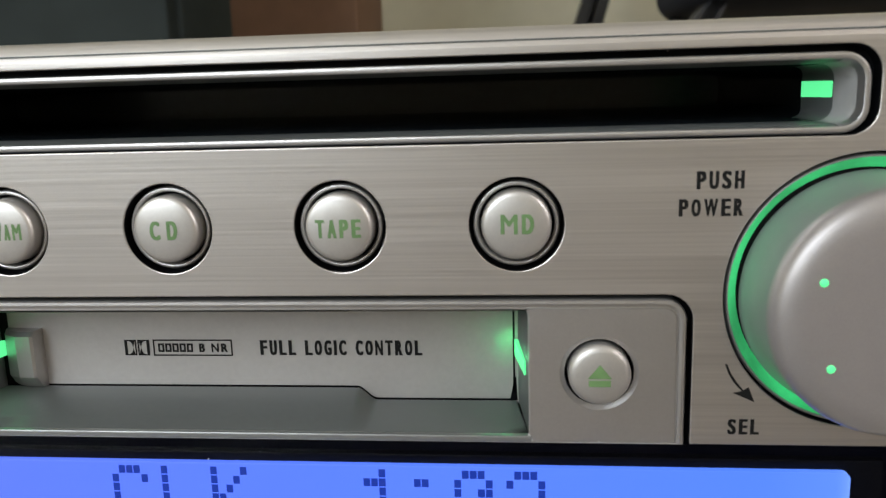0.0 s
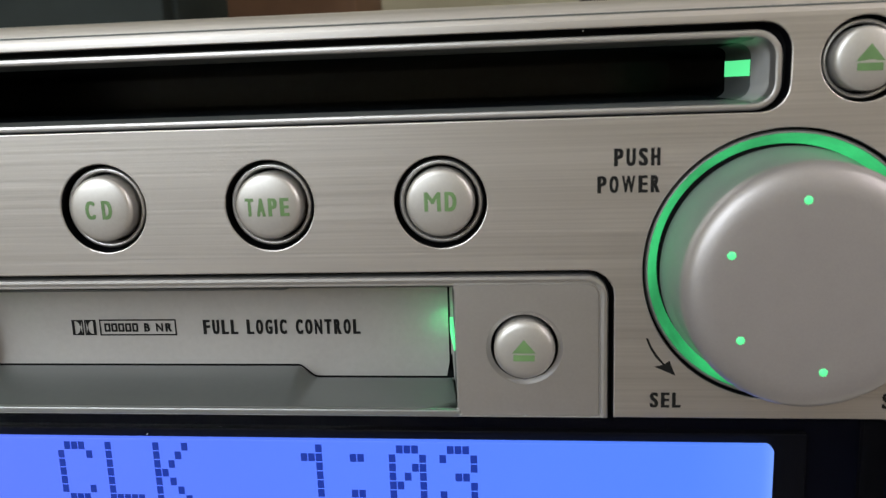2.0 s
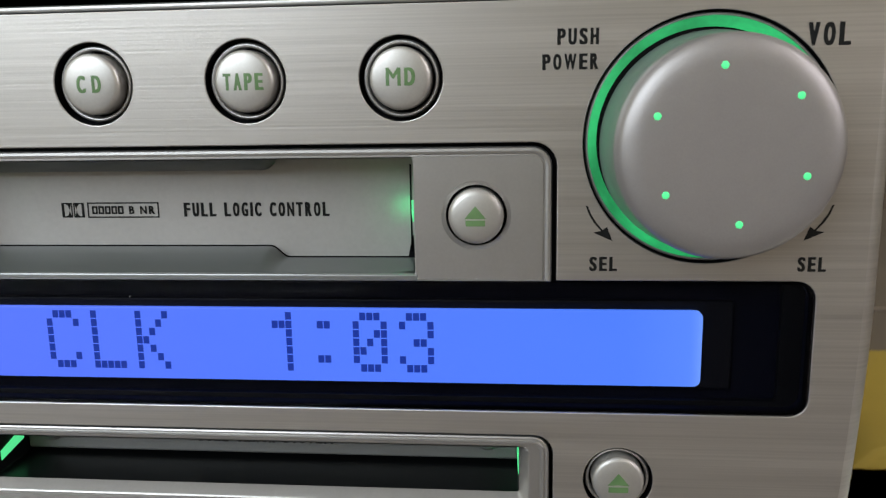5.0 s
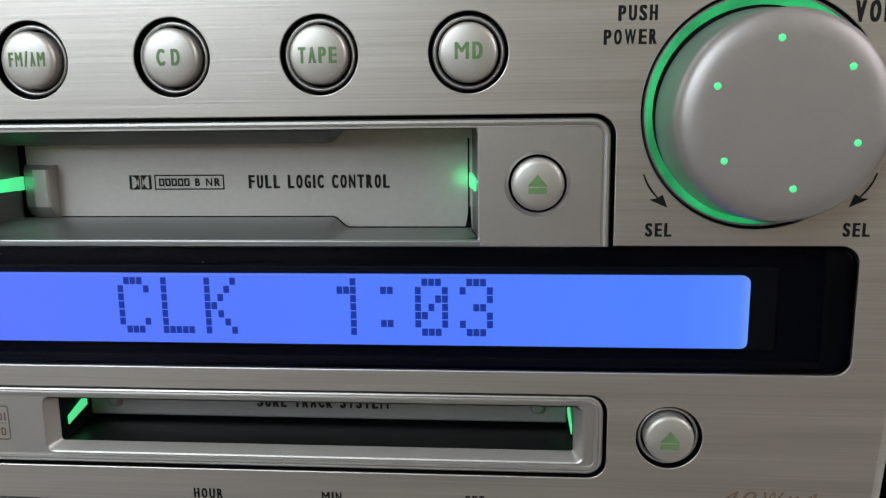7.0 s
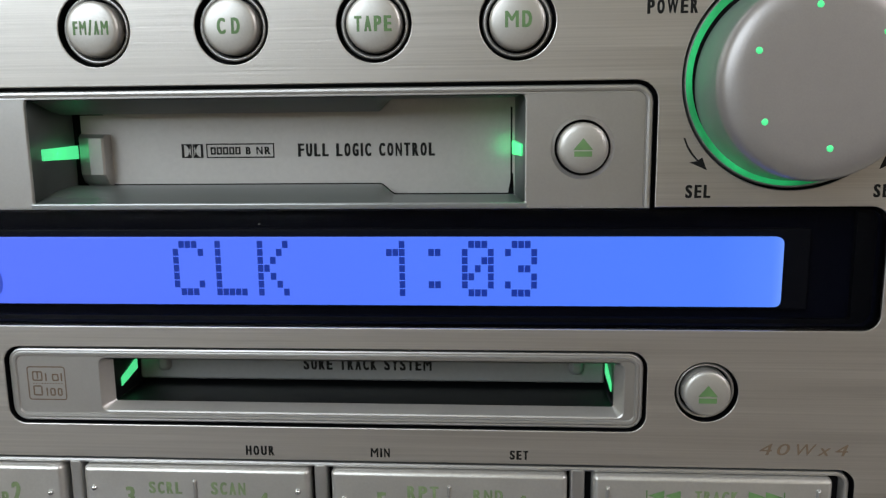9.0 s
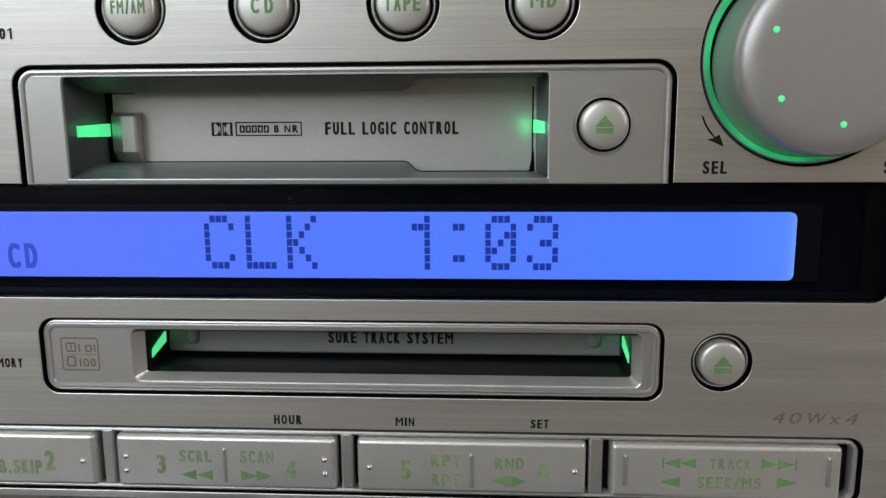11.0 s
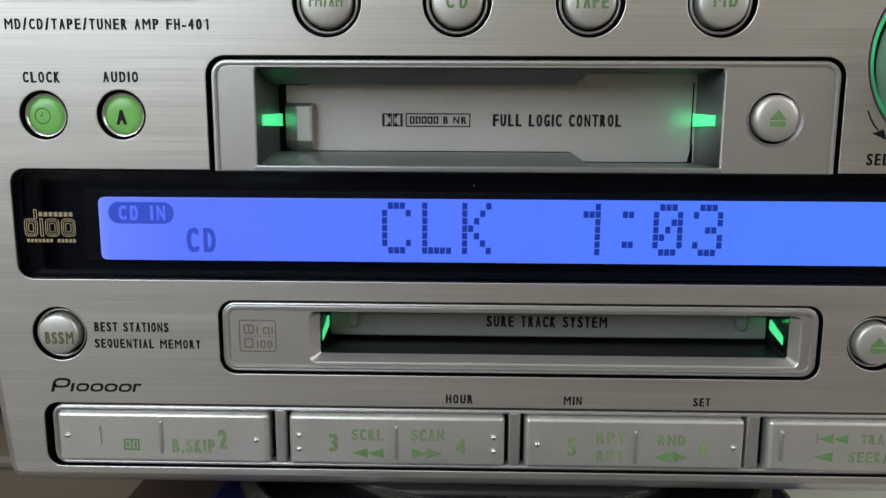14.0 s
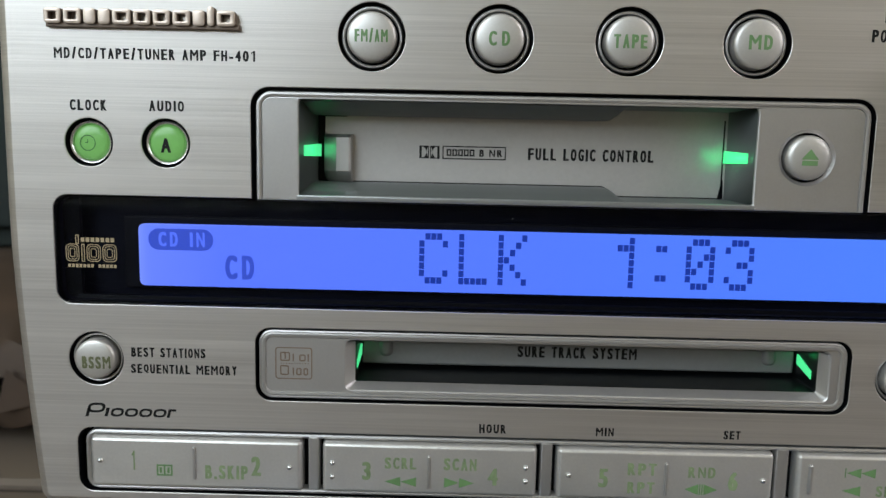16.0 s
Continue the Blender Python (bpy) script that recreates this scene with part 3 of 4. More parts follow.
def arrow(flip):
    pts = [[(54.15, 139.95), (54.4, 139.95), (54.85, 138.85), (55.5, 137.85), (56.3, 136.85), (56.15, 136.7), (55.2, 137.75), (54.6, 138.75)], [(55.1, 136.55), (57.55, 135.45), (56.85, 137.25), (56.1, 136.75)]]
    return [[(2 * 69.2 - x, z) for x, z in p] if flip else p for p in pts]


stamp("arrow", arrow(False), -0.03, INK, face)
stamp("arrow", arrow(True), -0.03, INK, face)
# maker's mark as slanted plain rings and bars
def slanted_ring(x, z, w, h, t, n=20):
    out = []
    for k in range(n):
        quad = []
        for e, a in ((0, k), (0, k + 1), (1, k + 1), (1, k)):
            c, d = math.cos(2 * math.pi * a / n), math.sin(2 * math.pi * a / n)
            c, d = (math.copysign(abs(q) ** 0.75, q) for q in (c, d))
            qx, qz = x + w / 2 + (w / 2 - t * (1 - e)) * c, z + h / 2 + (h / 2 - 0.8 * t * (1 - e)) * d
            quad.append((qx + 0.28 * (qz - 93.0), qz))
        out.append(quad)
    return out


def slanted_bar(x, w, z, h):
    return [[(x + 0.28 * (z - 93.0), z), (x + w + 0.28 * (z - 93.0), z), (x + w + 0.28 * (z + h - 93.0), z + h), (x + 0.28 * (z + h - 93.0), z + h)]]


mark = slanted_ring(-76.9, 93.6, 3.0, 1.75, 0.5) + slanted_bar(-76.9, 0.55, 92.9, 1.6) + slanted_bar(-73.7, 0.55, 93.0, 1.5)
for x in (-72.8, -70.4, -68.0, -65.6):
    mark += slanted_ring(x, 93.0, 2.2, 1.5, 0.45)
mark += slanted_bar(-63.2, 0.5, 93.0, 1.5) + slanted_bar(-62.8, 0.9, 94.1, 0.4)
stamp("maker_mark", mark, -0.03, INK, face, "black printed maker's mark")

# raised badge, as plain blocks on a backing bar
badge = part("badge", Build().box(-80.2, -49.8, -0.9, 0.0, 156.5, 157.3, 0.2), BADGESIDE, stereo, "raised champagne metal badge")
at = -80.2
for w, h in ((2.7, 2.4), (2.8, 2.4), (1.9, 2.4), (1.9, 2.4), (2.9, 2.4), (2.7, 2.4), (2.7, 2.4), (2.8, 2.4), (1.9, 2.4), (1.1, 3.0), (2.9, 2.4)):
    s = rounded(at, at + w, 157.0, 157.0 + h, 0.5, 3)
    b = Build()
    if w > 2:
        hole = rounded(at + 0.75, at + w - 0.75, 157.65, 157.0 + h - 0.65, 0.15, 3)
        b.plate(s, [hole], -1.5, 0.0, 0.18, 0, 1)
    else:
        b.plate(s, [], -1.5, 0.0, 0.18, 0, 1)
    b.s = [1 if max(b.v[i][1] for i in fc) > -0.9 else 0 for fc in b.f]
    part("block", b, [BADGE, BADGESIDE], badge)
    at += w + 0.36


# ---- round push buttons ----
def dome(cx, cz, r):
    def on(x, z):
        q = min(1.0, math.hypot(x - cx, z - cz) / r)
        return -1.0 + 0.42 * q ** 2.6
    return on


def push_button(name, cx, cz, hole, label):
    k = hole / 5.2
    r = 3.9 * k
    on = dome(cx, cz, r)
    prof = [(r * q, on(cx + r * q, cz)) for q in (0, 0.15, 0.3, 0.45, 0.6, 0.72, 0.82, 0.9)] + [(r * 0.95, -0.55), (r * 0.985, -0.38), (r, -0.1), (r, 2.25)]
    cap = part(name, Build().lathe(cx, cz, prof), CAP, stereo, label, 50)
    part("collar", Build().lathe(cx, cz, [(4.25 * k, 2.25), (4.26 * k, 1.15), (4.34 * k, 0.9), (4.46 * k, 0.8), (4.68 * k, 0.8), (4.8 * k, 0.93), (4.88 * k, 1.25), (4.88 * k, 2.25)]), SATIN, cap, "", 50)
    return cap, on


def eject_icon(cap, on, cx, cz, w=1.0):
    shapes = []
    for k in range(6):
        h0, h1 = k / 6, (k + 1) / 6
        shapes.append([(cx - 1.45 * w * (1 - h0), cz - 0.15 + 1.75 * w * h0), (cx + 1.45 * w * (1 - h0), cz - 0.15 + 1.75 * w * h0), (cx + 1.45 * w * (1 - h1), cz - 0.15 + 1.75 * w * h1), (cx - 1.45 * w * (1 - h1), cz - 0.15 + 1.75 * w * h1)])
    for k in range(4):
        x0 = cx - 1.3 * w + 0.65 * w * k
        shapes.append(rect(x0, x0 + 0.65 * w, cz - 1.15 * w, cz - 0.35 * w))
    stamp("eject_symbol", shapes, 0, LEGEND, cap, "green eject symbol", on)


WORDS = {"FM/AM": (-31.8, -26.6, 155.2, 157.1), "CD": (-10.9, -7.6, 155.0, 157.2), "TAPE": (8.5, 13.7, 155.0, 157.1), "MD": (29.3, 33.0, 155.2, 157.4)}
for word, x, z in SOURCES:
    cap, on = push_button("source_button", x, z, 5.2, "round domed silver button with a green lit word")
    lettering(word, *WORDS[word], 0, LEGEND, cap, on=on, label="green lit word", gap=0.75 if word == "CD" else 0.36)
cap, on = push_button("eject_button", 76.1, 170.3, 4.45, "round domed silver eject button")
eject_icon(cap, on, 76.2, 170.2)
cap, on = push_button("eject_button", 59.0, 102.8, 4.6, "round domed silver eject button")
eject_icon(cap, on, 59.0, 102.6)
cap, on = push_button("memory_button", -74.7, 103.0, 4.55, "round domed silver button with a green word")
lettering("BSSM", -76.7, -72.0, 101.5, 103.6, 0, UNLIT, cap, on=on, gap=0.3)


def lit_button(name, cx, cz, r, label):
    lens = part(name, Build().lathe(cx, cz, [(0, 0.75), (r * 0.35, 0.78), (r * 0.6, 0.88), (r * 0.7, 1.02), (r * 0.74, 1.2), (r * 0.75, 2.25)]), LENS, stereo, label, 50)
    part("collar", Build().lathe(cx, cz, [(r * 0.75, 2.25), (r * 0.76, 1.1), (r * 0.8, 0.82), (r * 0.86, 0.74), (r * 0.91, 0.9), (r * 0.93, 2.25)]), CHROME, lens, "", 50)
    return lens


lens = lit_button("clock_button", -74.5, 138.7, 3.85, "green lit translucent round clock button")
ring = [[(-75.0 + q * math.cos(radians(a + s)), 138.6 + q * math.sin(radians(a + s))) for q, s in ((1.15, 0), (1.28, 0), (1.28, 15), (1.15, 15))] for a in range(0, 360, 15)]
stamp("clock_symbol", ring + [rect(-75.45, -74.95, 138.58, 138.7), rect(-75.05, -74.93, 138.6, 139.2)], 0.74, material("dark_green_print", (0.03, 0.12, 0.03), 0.4), lens)
lens = lit_button("audio_button", -62.1, 138.8, 3.9, "green lit translucent round button with a letter")
lettering("A", -63.2, -61.5, 137.3, 139.6, 0.72, INK, lens)

# ---- volume knob ----
knob_front = [(0, -7.95), (6, -7.95), (9.8, -7.93), (10.8, -7.84), (11.6, -7.64), (12.2, -7.38), (12.6, -7.1), (12.87, -6.65), (13.04, -6.0), (13.08, -5.2)]
knob_side = [(13.08, -5.2), (13.03, -4.6), (12.95, -3.6), (13.0, -2.0), (13.15, -0.3), (13.45, 1.0), (13.75, 1.8), (13.9, 2.24)]
knob = part("knob", Build().lathe(KNOB_X, KNOB_Z, knob_front, n=128).lathe(KNOB_X, KNOB_Z, knob_side, 1, 128), [KNOB, KNOBSIDE], stereo, "large silver volume knob with six green lit dots", 40)
for k in range(6):
    a = radians(97.6 - 60 * k)
    b = Build().lathe(KNOB_X - 0.1 + 9.05 * math.cos(a), KNOB_Z + 0.35 + 9.05 * math.sin(a), [(0, -8.08), (0.28, -8.06), (0.42, -7.99), (0.47, -7.85)], n=16)
    part("dot", b, GLOW, knob, "green lit dot", 60)
part("light_ring", Build().lathe(RING_X, RING_Z, [(13.6, 2.1), (14.0, 1.75), (14.45, 1.15), (14.8, 0.6)], n=128), DIM, stereo, "green lit ring round the knob", 60)
part("knob_collar", Build().lathe(RING_X, RING_Z, [(14.8, 0.65), (14.85, 0.4), (15.0, 0.35), (15.15, 0.55), (15.2, 2.2)], n=128), SATIN, stereo, "thin silver ring", 60)

# ---- disc slot ----
cd_rim = rounded(-66.3, 68.05, 165.25, 173.75, 2.9)
slot = Build().loft(cd_rim, [(-0.8, 1.05), (-0.72, 0.76), (-0.6, 0.7), (-0.2, 0.7), (-0.06, 0.78), (0, 1.0), (0, 2.3)], 0)
SLOTIN = material("dark_glossy_plastic", (0.014, 0.018, 0.021), 0.24, 0.0, 0.2, 600.0, 0.05, spec=0.4)
PALE = material("lit_slot_end_plastic", (0.42, 0.42, 0.41), 0.4, 0.1, 0.05, 900.0, 0.05)
n = len(cd_rim(0))
deep = [1.05, 2.0, 3.5, 6.0, 9.0, 12.05]  # the walls close in like a funnel at one end
base = len(slot.v)
for y in deep:
    q = y - 1.05
    e = 0.2 * min(1, q) + 0.03 * q
    slot.v += [(x, y, z) for x, z in rounded(-65.5 + e, 67.25 - 0.227 * q, 166.05 + e, 172.95 - e, 2.1 - 0.1 * q)(0)]
for k in range(len(deep) - 1):
    for i in range(n):
        j = (i + 1) % n
        fc = tuple(base + v for v in (k * n + i, k * n + j, (k + 1) * n + j, (k + 1) * n + i))
        slot.f.append(fc)
        # paler material near the rim, darker with depth: fading light put into the colour
        slot.s.append((0, 4, 4, 1, 1)[k] if min(slot.v[v][0] for v in fc) > 62.5 else 1 if k < 3 else 2)
slot.inner(cd_rim, [(-1.3, 12.05), (-1.5, 17.0)], 2)
slot.inner(cd_rim, [(-1.5, 17.0), (-1.6, 60.0)], 3, True)
disc_slot = part("disc_slot", slot, [SATIN, RECESS, SLOTIN, SLOTIN, PALE], stereo, "wide dark disc slot with a satin silver rim", 30)
def slanted(x0, y0, x1, y1, z0, z1, thick):
    """An upright panel that runs from (x0, y0) to (x1, y1)."""
    b = Build()
    b.v = [(x, y, z) for z in (z0, z1) for x, y in ((x0, y0), (x1, y1), (x1 + thick, y1), (x0 + thick, y0))]
    b.f = [(0, 4, 5, 1), (1, 5, 6, 2), (2, 6, 7, 3), (3, 7, 4, 0), (4, 7, 6, 5), (0, 1, 2, 3)]
    b.s = [0] * 6
    return b


part("light_guide", slanted(66.0, 6.2, 64.67, 12.0, 168.95, 170.75, 0.25), GLOW, disc_slot, "green lit light guide")

# ---- tape bay ----
def tape_outer(d=0.0):
    """The frame runs straight down into the display: no border along its lower edge."""
    low = 130.1 + min(0.2, -0.18 * d)
    return [(x, low if z < 133 else z) for x, z in rounded(-47.65, 49.95, 130.1, 147.45, (0.2, 0.2, 2.5, 2.5))(d)]



eject_dish = disc(40.3, 138.7, 4.5)
t = Build().loft(tape_outer, [(-1.15, 0.3), (-1.08, 0.45), (-0.92, 0.48), (-0.82, 0.2), (-0.5, 0.12), (-0.16, 0.16), (0, 0.4), (0, 2.3)])
t.sheet(tape_outer(-1.15), [tape_open(0.22), eject_dish(0)], 0.3)
t.inner(tape_open, [(0.22, 0.3), (0.07, 0.38), (0, 0.7)])
t.inner(eject_dish, [(0, 0.3), (-0.2, 0.5), (-0.55, 0.7)])
t.inner(eject_dish, [(-0.55, 0.7), (-0.56, 2.3)], 1, True)
tape = part("tape_bay", t, [SATIN, BLACK], stereo, "satin silver tape bay frame", 18)
r = 3.55
cap_on = dome(40.3, 138.7, r)
cap = part("eject_button", Build().lathe(40.3, 138.7, [(r * q, cap_on(40.3 + r * q, 138.7)) for q in (0, 0.2, 0.4, 0.6, 0.75, 0.87)] + [(r * 0.95, -0.5), (r * 0.99, -0.3), (r, 0.0), (r, 2.2)]), CAP, tape, "round domed silver eject button", 50)
eject_icon(tape, cap_on, 40.25, 138.6, 0.95)


def step_at(x, wide, narrow):
    q = min(1, max(0, (x - 10.4) / 2.7))
    q = q * q * (3 - 2 * q)
    return narrow + (wide - narrow) * q


xs = [-40.8, -30, -20, -10, 0, 8, 10.4, 10.8, 11.2, 11.6, 12.0, 12.4, 12.8, 13.2, 16, 22, 28, 32.2]
w = Build()
depths = [0.7, 3.2, 6.2, 8.6, 10.55]
for top in (False, True):
    base = len(w.v)
    for x in xs:
        for y in depths:
            q = (y - 0.7) / 9.85
            s = min(1.0, q * 1.5) ** 0.9
            z_back = step_at(x, 145.9, 144.0) if top else step_at(x, 131.1, 132.75)
            z = (146.7 if top else 131.0) * (1 - s) + z_back * s
            w.v.append((x - q * 1.5 * (x + 4.3) / 36.5, y, z))
    m = len(depths)
    for i in range(len(xs) - 1):
        for k in range(m - 1):
            a = base + i * m + k
            q = (a, a + m, a + m + 1, a + 1)
            w.f.append(tuple(reversed(q)) if top else q)
            w.s.append(0)
for x0, x1, right in ((-40.8, -39.3, False), (32.2, 30.9, True)):
    base = len(w.v)
    w.v += [(x0, 0.7, 131.0), (x0, 0.7, 146.7), (x1, 12.0, 146.7), (x1, 12.0, 131.0)]
    q = (base, base + 1, base + 2, base + 3)
    w.f.append(q if not right else tuple(reversed(q)))
    w.s.append(0)
part("recess", w, RECESS, tape, "grey plastic recess", 40)
door = part("tape_door", Build().box(-40.3, 32.0, 11.0, 12.4, 130.6, 146.9, 0.1), DOOR, tape, "satin grey hinged tape door")
for gp in ([rect(-39.9, -38.2, 134.4, 144.25), rect(-39.9, -34.4, 143.85, 144.2), [(-39.9, 132.0), (-36.6, 132.0), (-37.2, 132.8), (-38.2, 134.4), (-39.9, 134.4)]], [rect(30.35, 30.62, 132.0, 144.5), [(29.9, 131.0), (30.9, 131.0), (30.75, 134.4), (30.5, 134.0)]]):
    stamp("gap", gp, 10.97, BLACK, tape)
part("sill", Build().box(-41.2, 32.6, 0.1, 0.9, 130.15, 130.98, 0.2), SILL, tape, "grey plastic sill of the bay")
# black strip on the door along the ledge: the joint's shade put in as colour
seam = [(x - 1.5 * (x + 4.3) / 36.5, step_at(x, 131.1, 132.75)) for x in xs]
stamp("gap", [[(x0, z0 - 0.15), (x1, z1 - 0.15), (x1, z1 + 0.14), (x0, z0 + 0.14)] for (x0, z0), (x1, z1) in zip(seam, seam[1:])], 10.98, BLACK, tape)
lv = Build()
for z, pull in ((140.9, 0.5), (140.3, 0.0), (134.6, 0.0), (133.2, 0.9), (132.7, 1.6)):
    lv.v += [(x, y + pull, z) for x, y in ((-38.4, 11.0), (-38.2, 10.0), (-37.4, 9.3), (-36.4, 8.95), (-36.0, 8.7), (-33.9, 8.6), (-33.55, 8.8), (-33.4, 9.4), (-33.4, 11.0))]
for r_ in range(4):
    for c_ in range(8):
        lv.f.append((9 * r_ + c_, 9 * r_ + 9 + c_, 9 * r_ + 10 + c_, 9 * r_ + 1 + c_))
lv.f += [tuple(reversed(range(9))), tuple(range(36, 45))]
lv.s = [0] * len(lv.f)
part("lever", lv, SATIN, tape, "small silver lever", 24)
lettering("FULL LOGIC CONTROL", -3.1, 18.6, 137.1, 139.15, 10.94, INK, door)
marks = outline(-17.9, -6.9, 136.95, 139.25, 0.2)
for x0, x1, flat in ((-21.9, -20.25, 0), (-20.05, -18.4, 1)):  # two framed half rounds
    marks += outline(x0, x1, 137.0, 139.2, 0.18)
    for up in (0, 1):
        arc = [(0.62 * math.sin(radians(a)), 0.92 * math.cos(radians(a))) for a in range(0, 91, 15)]
        near = x0 + 0.55 if not flat else x1 - 0.55
        way = 1 if not flat else -1
        corner = (x1 - 0.18, 1) if not flat else (x0 + 0.18, 1)
        for (ax, az), (bx, bz) in zip(arc, arc[1:]):
            tri = [(near + way * ax, 138.1 + (az if up else -az)), (near + way * bx, 138.1 + (bz if up else -bz)), (corner[0], 138.1 + (0.92 if up else -0.92))]
            turn = (tri[1][0] - tri[0][0]) * (tri[2][1] - tri[0][1]) - (tri[1][1] - tri[0][1]) * (tri[2][0] - tri[0][0])
            marks.append(tri if turn > 0 else tri[::-1])
    marks.append(rect(x0 + 0.18, x0 + 0.4, 137.18, 139.02) if not flat else rect(x1 - 0.4, x1 - 0.18, 137.18, 139.02))
for i in range(5):
    x0 = -17.2 + 1.0 * i
    marks += outline(x0, x0 + 0.85, 137.5, 138.7, 0.26)
lettering("B", -11.5, -10.7, 137.5, 138.7, 10.94, INK, door)
lettering("NR", -9.8, -7.5, 137.5, 138.7, 10.94, INK, door)
stamp("noise_reduction_mark", marks, 10.94, INK, door, "black printed trade mark in a frame")
for x_wall, x_front, x_door, z0 in ((-40.9, -40.2, -38.9, 137.0), (32.3, 31.75, 30.55, 137.25)):
    b = Build()
    b.v = [(x, y, z) for y, x1, inset in ((3.0, x_front, 0.2), (10.95, x_door, 0.0)) for x, z in ((x_wall, z0 + inset), (x1, z0 + inset), (x1, z0 + 2.1 - inset), (x_wall, z0 + 2.1 - inset))]
    b.f = [(0, 1, 2, 3), (0, 4, 5, 1), (1, 5, 6, 2), (2, 6, 7, 3)]
    b.s = [0] * 4
    part("light_guide", b, GLOW, tape, "green lit light guide")

# unseen point lamps added in front of the light guides to strengthen their green spill
for x, y, z, p in ((29.6, 7.9, 138.3, 1.3e-4), (-39.0, 6.4, 138.1, 0.4e-4), (44.2, 7.2, 104.4, 0.3e-4)):
    diode = bpy.data.lights.new("diode", "POINT")
    diode.energy, diode.color, diode.shadow_soft_size = p, (0.08, 1.0, 0.30), 0.0
    new("diode", diode).location = (x * MM, y * MM, z * MM)

# ---- display ----
# the slight blue in this black is the screen's spill put into the colour
display = part("display", Build().inner(rounded(-80.3, 82.4, 112.7, 129.8, 2.0), [(0, 1.0), (0, 5.2)], 0, True), material("blue_spill_black_plastic", (0.004, 0.0045, 0.010), 0.4, 0.0, 0.2, 600.0, 0.05, spec=0.15), stereo, "long black display with a blue lit screen")
pane = part("window_pane", Build().loft(rounded(-80.6, 82.7, 112.4, 129.98, 2.25), [(-1.6, -1.2), (-1.1, -1.17), (-0.65, -1.02), (-0.3, -0.7), (-0.08, -0.3), (0, 0.1), (0, 0.9)], 0, True, True), ACRYLIC, display, "dark glossy window pane", 40)
pane.visible_shadow = False
part("screen_frame", Build().box(-71.0, 74.0, 4.0, 5.1, 114.4, 126.6, 0.2), DARKIN, display)
screen = part("screen", Build().loft(rounded(-68.25, 69.95, 114.95, 125.4, 0.95), [(-0.12, 3.2), (0, 3.25), (0, 4.6)], 0, True, True), LCD, display, "blue backlit screen")
GLYPHS = {"C": ".###. #...# #.... #.... #.... #...# .###.", "L": "#.... #.... #.... #.... #.... #.... #####", "K": "#...# #..#. #.#.. ##... #.#.. #..#. #...#",
          "1": "..#.. ###.. ..#.. ..#.. ..#.. ..#.. ..#..", "0": ".###. #...# #..## #.#.# ##..# #...# .###.", "3": ".###. #...# ....# ..##. ....# #...# .###.", ":": "..... .##.. ..... ..... ..... .##.. ....."}
for ch, x0 in (("C", -21.3), ("L", -14.7), ("K", -8.15), ("1", 11.6), (":", 17.0), ("0", 23.0), ("3", 29.45)):
    dots = []
    for row, line in enumerate(GLYPHS[ch].split()):
        for col, c in enumerate(line):
            if c == "#":
                zt = 124.9 - 1.235 * row
                dots.append(rect(x0 + 0.975 * col, x0 + 0.975 * col + 0.85, zt - 1.08, zt))
    stamp("character", dots, 3.16, PIXEL, screen, "dark dot-matrix character")
pill = rounded(-66.6, -55.7, 121.05, 124.65, 1.75, 8)(0)
stamp("indicator", [pill], 3.17, FAINT, screen, "darker blue rounded indicator")
lettering("CD IN", -64.9, -57.1, 121.65, 124.1, 3.14, SYMBOL, screen, gap=0.5)
lettering("CD", -53.8, -48.9, 116.35, 120.4, 3.16, FAINT, screen, gap=0.45)
# disc-format mark as plain gold shapes on the pane
def ring_shape(x0, x1, z0, z1, r, w):
    """A rounded frame as quads."""
    a, b = rounded(x0, x1, z0, z1, r, 4)(0), rounded(x0, x1, z0, z1, r, 4)(-w)
    return [[a[k], a[(k + 1) % len(a)], b[(k + 1) % len(b)], b[k]] for k in range(len(a))]


marks = [*[rect(-75.9 + 0.81 * k, -75.3 + 0.81 * k, 122.75, 123.45) for k in range(7)], *[rect(-78.1 + 0.62 * k, -77.65 + 0.62 * k, 118.55, 119.1) for k in range(13) if k != 7]]
for x0, x1 in ((-78.4, -76.2), (-75.0, -72.7), (-72.4, -70.1)):
    marks += ring_shape(x0, x1, 119.5, 122.4, 0.7, 0.14) + ring_shape(x0 + 0.32, x1 - 0.32, 119.82, 122.08, 0.5, 0.12) + ring_shape(x0 + 0.66, x1 - 0.66, 120.2, 121.7, 0.3, 0.12)
marks += outline(-75.85, -75.3, 119.5, 122.4, 0.14) + outline(-76.75, -76.2, 122.4, 123.9, 0.14)
stamp("format_mark", marks, -1.24, GOLD, pane, "gold printed disc-format mark")

# ---- second disc bay ----
md_outer = rounded(-47.65, 49.9, 96.75, 108.55, 2.3)
b = Build().loft(md_outer, [(-1.5, 0.5), (-1.3, 0.5), (-1.15, 0.22), (-0.8, 0.18), (-0.65, 0.4), (-0.5, 0.44), (-0.3, 0.4), (-0.1, 0.5), (0, 0.8), (0, 2.3)])
b.sheet(md_outer(-1.5), [md_mouth(0.2)], 0.5)
b.inner(md_mouth, [(0.2, 0.5), (0, 0.65)])
md = part("minidisc_bay", b, SATIN, stereo, "satin silver disc bay frame with a flared mouth", 18)
inner_mouth = rounded(-31.7, 45.8, 99.55, 106.6, 0.3)
fun = Build()
ra, rb_ = md_mouth(0), rounded(-31.7, 45.8, 99.55, 106.6, 0.3)(0)
base, n = 0, len(ra)
fun.v += [(x, 0.65, z) for x, z in ra] + [(x, 2.2, z) for x, z in rb_]
for i in range(n):
    j = (i + 1) % n
    fun.f.append((i, j, n + j, n + i))
    fun.s.append(0)
part("flare", fun, SATIN, md, "", 30)
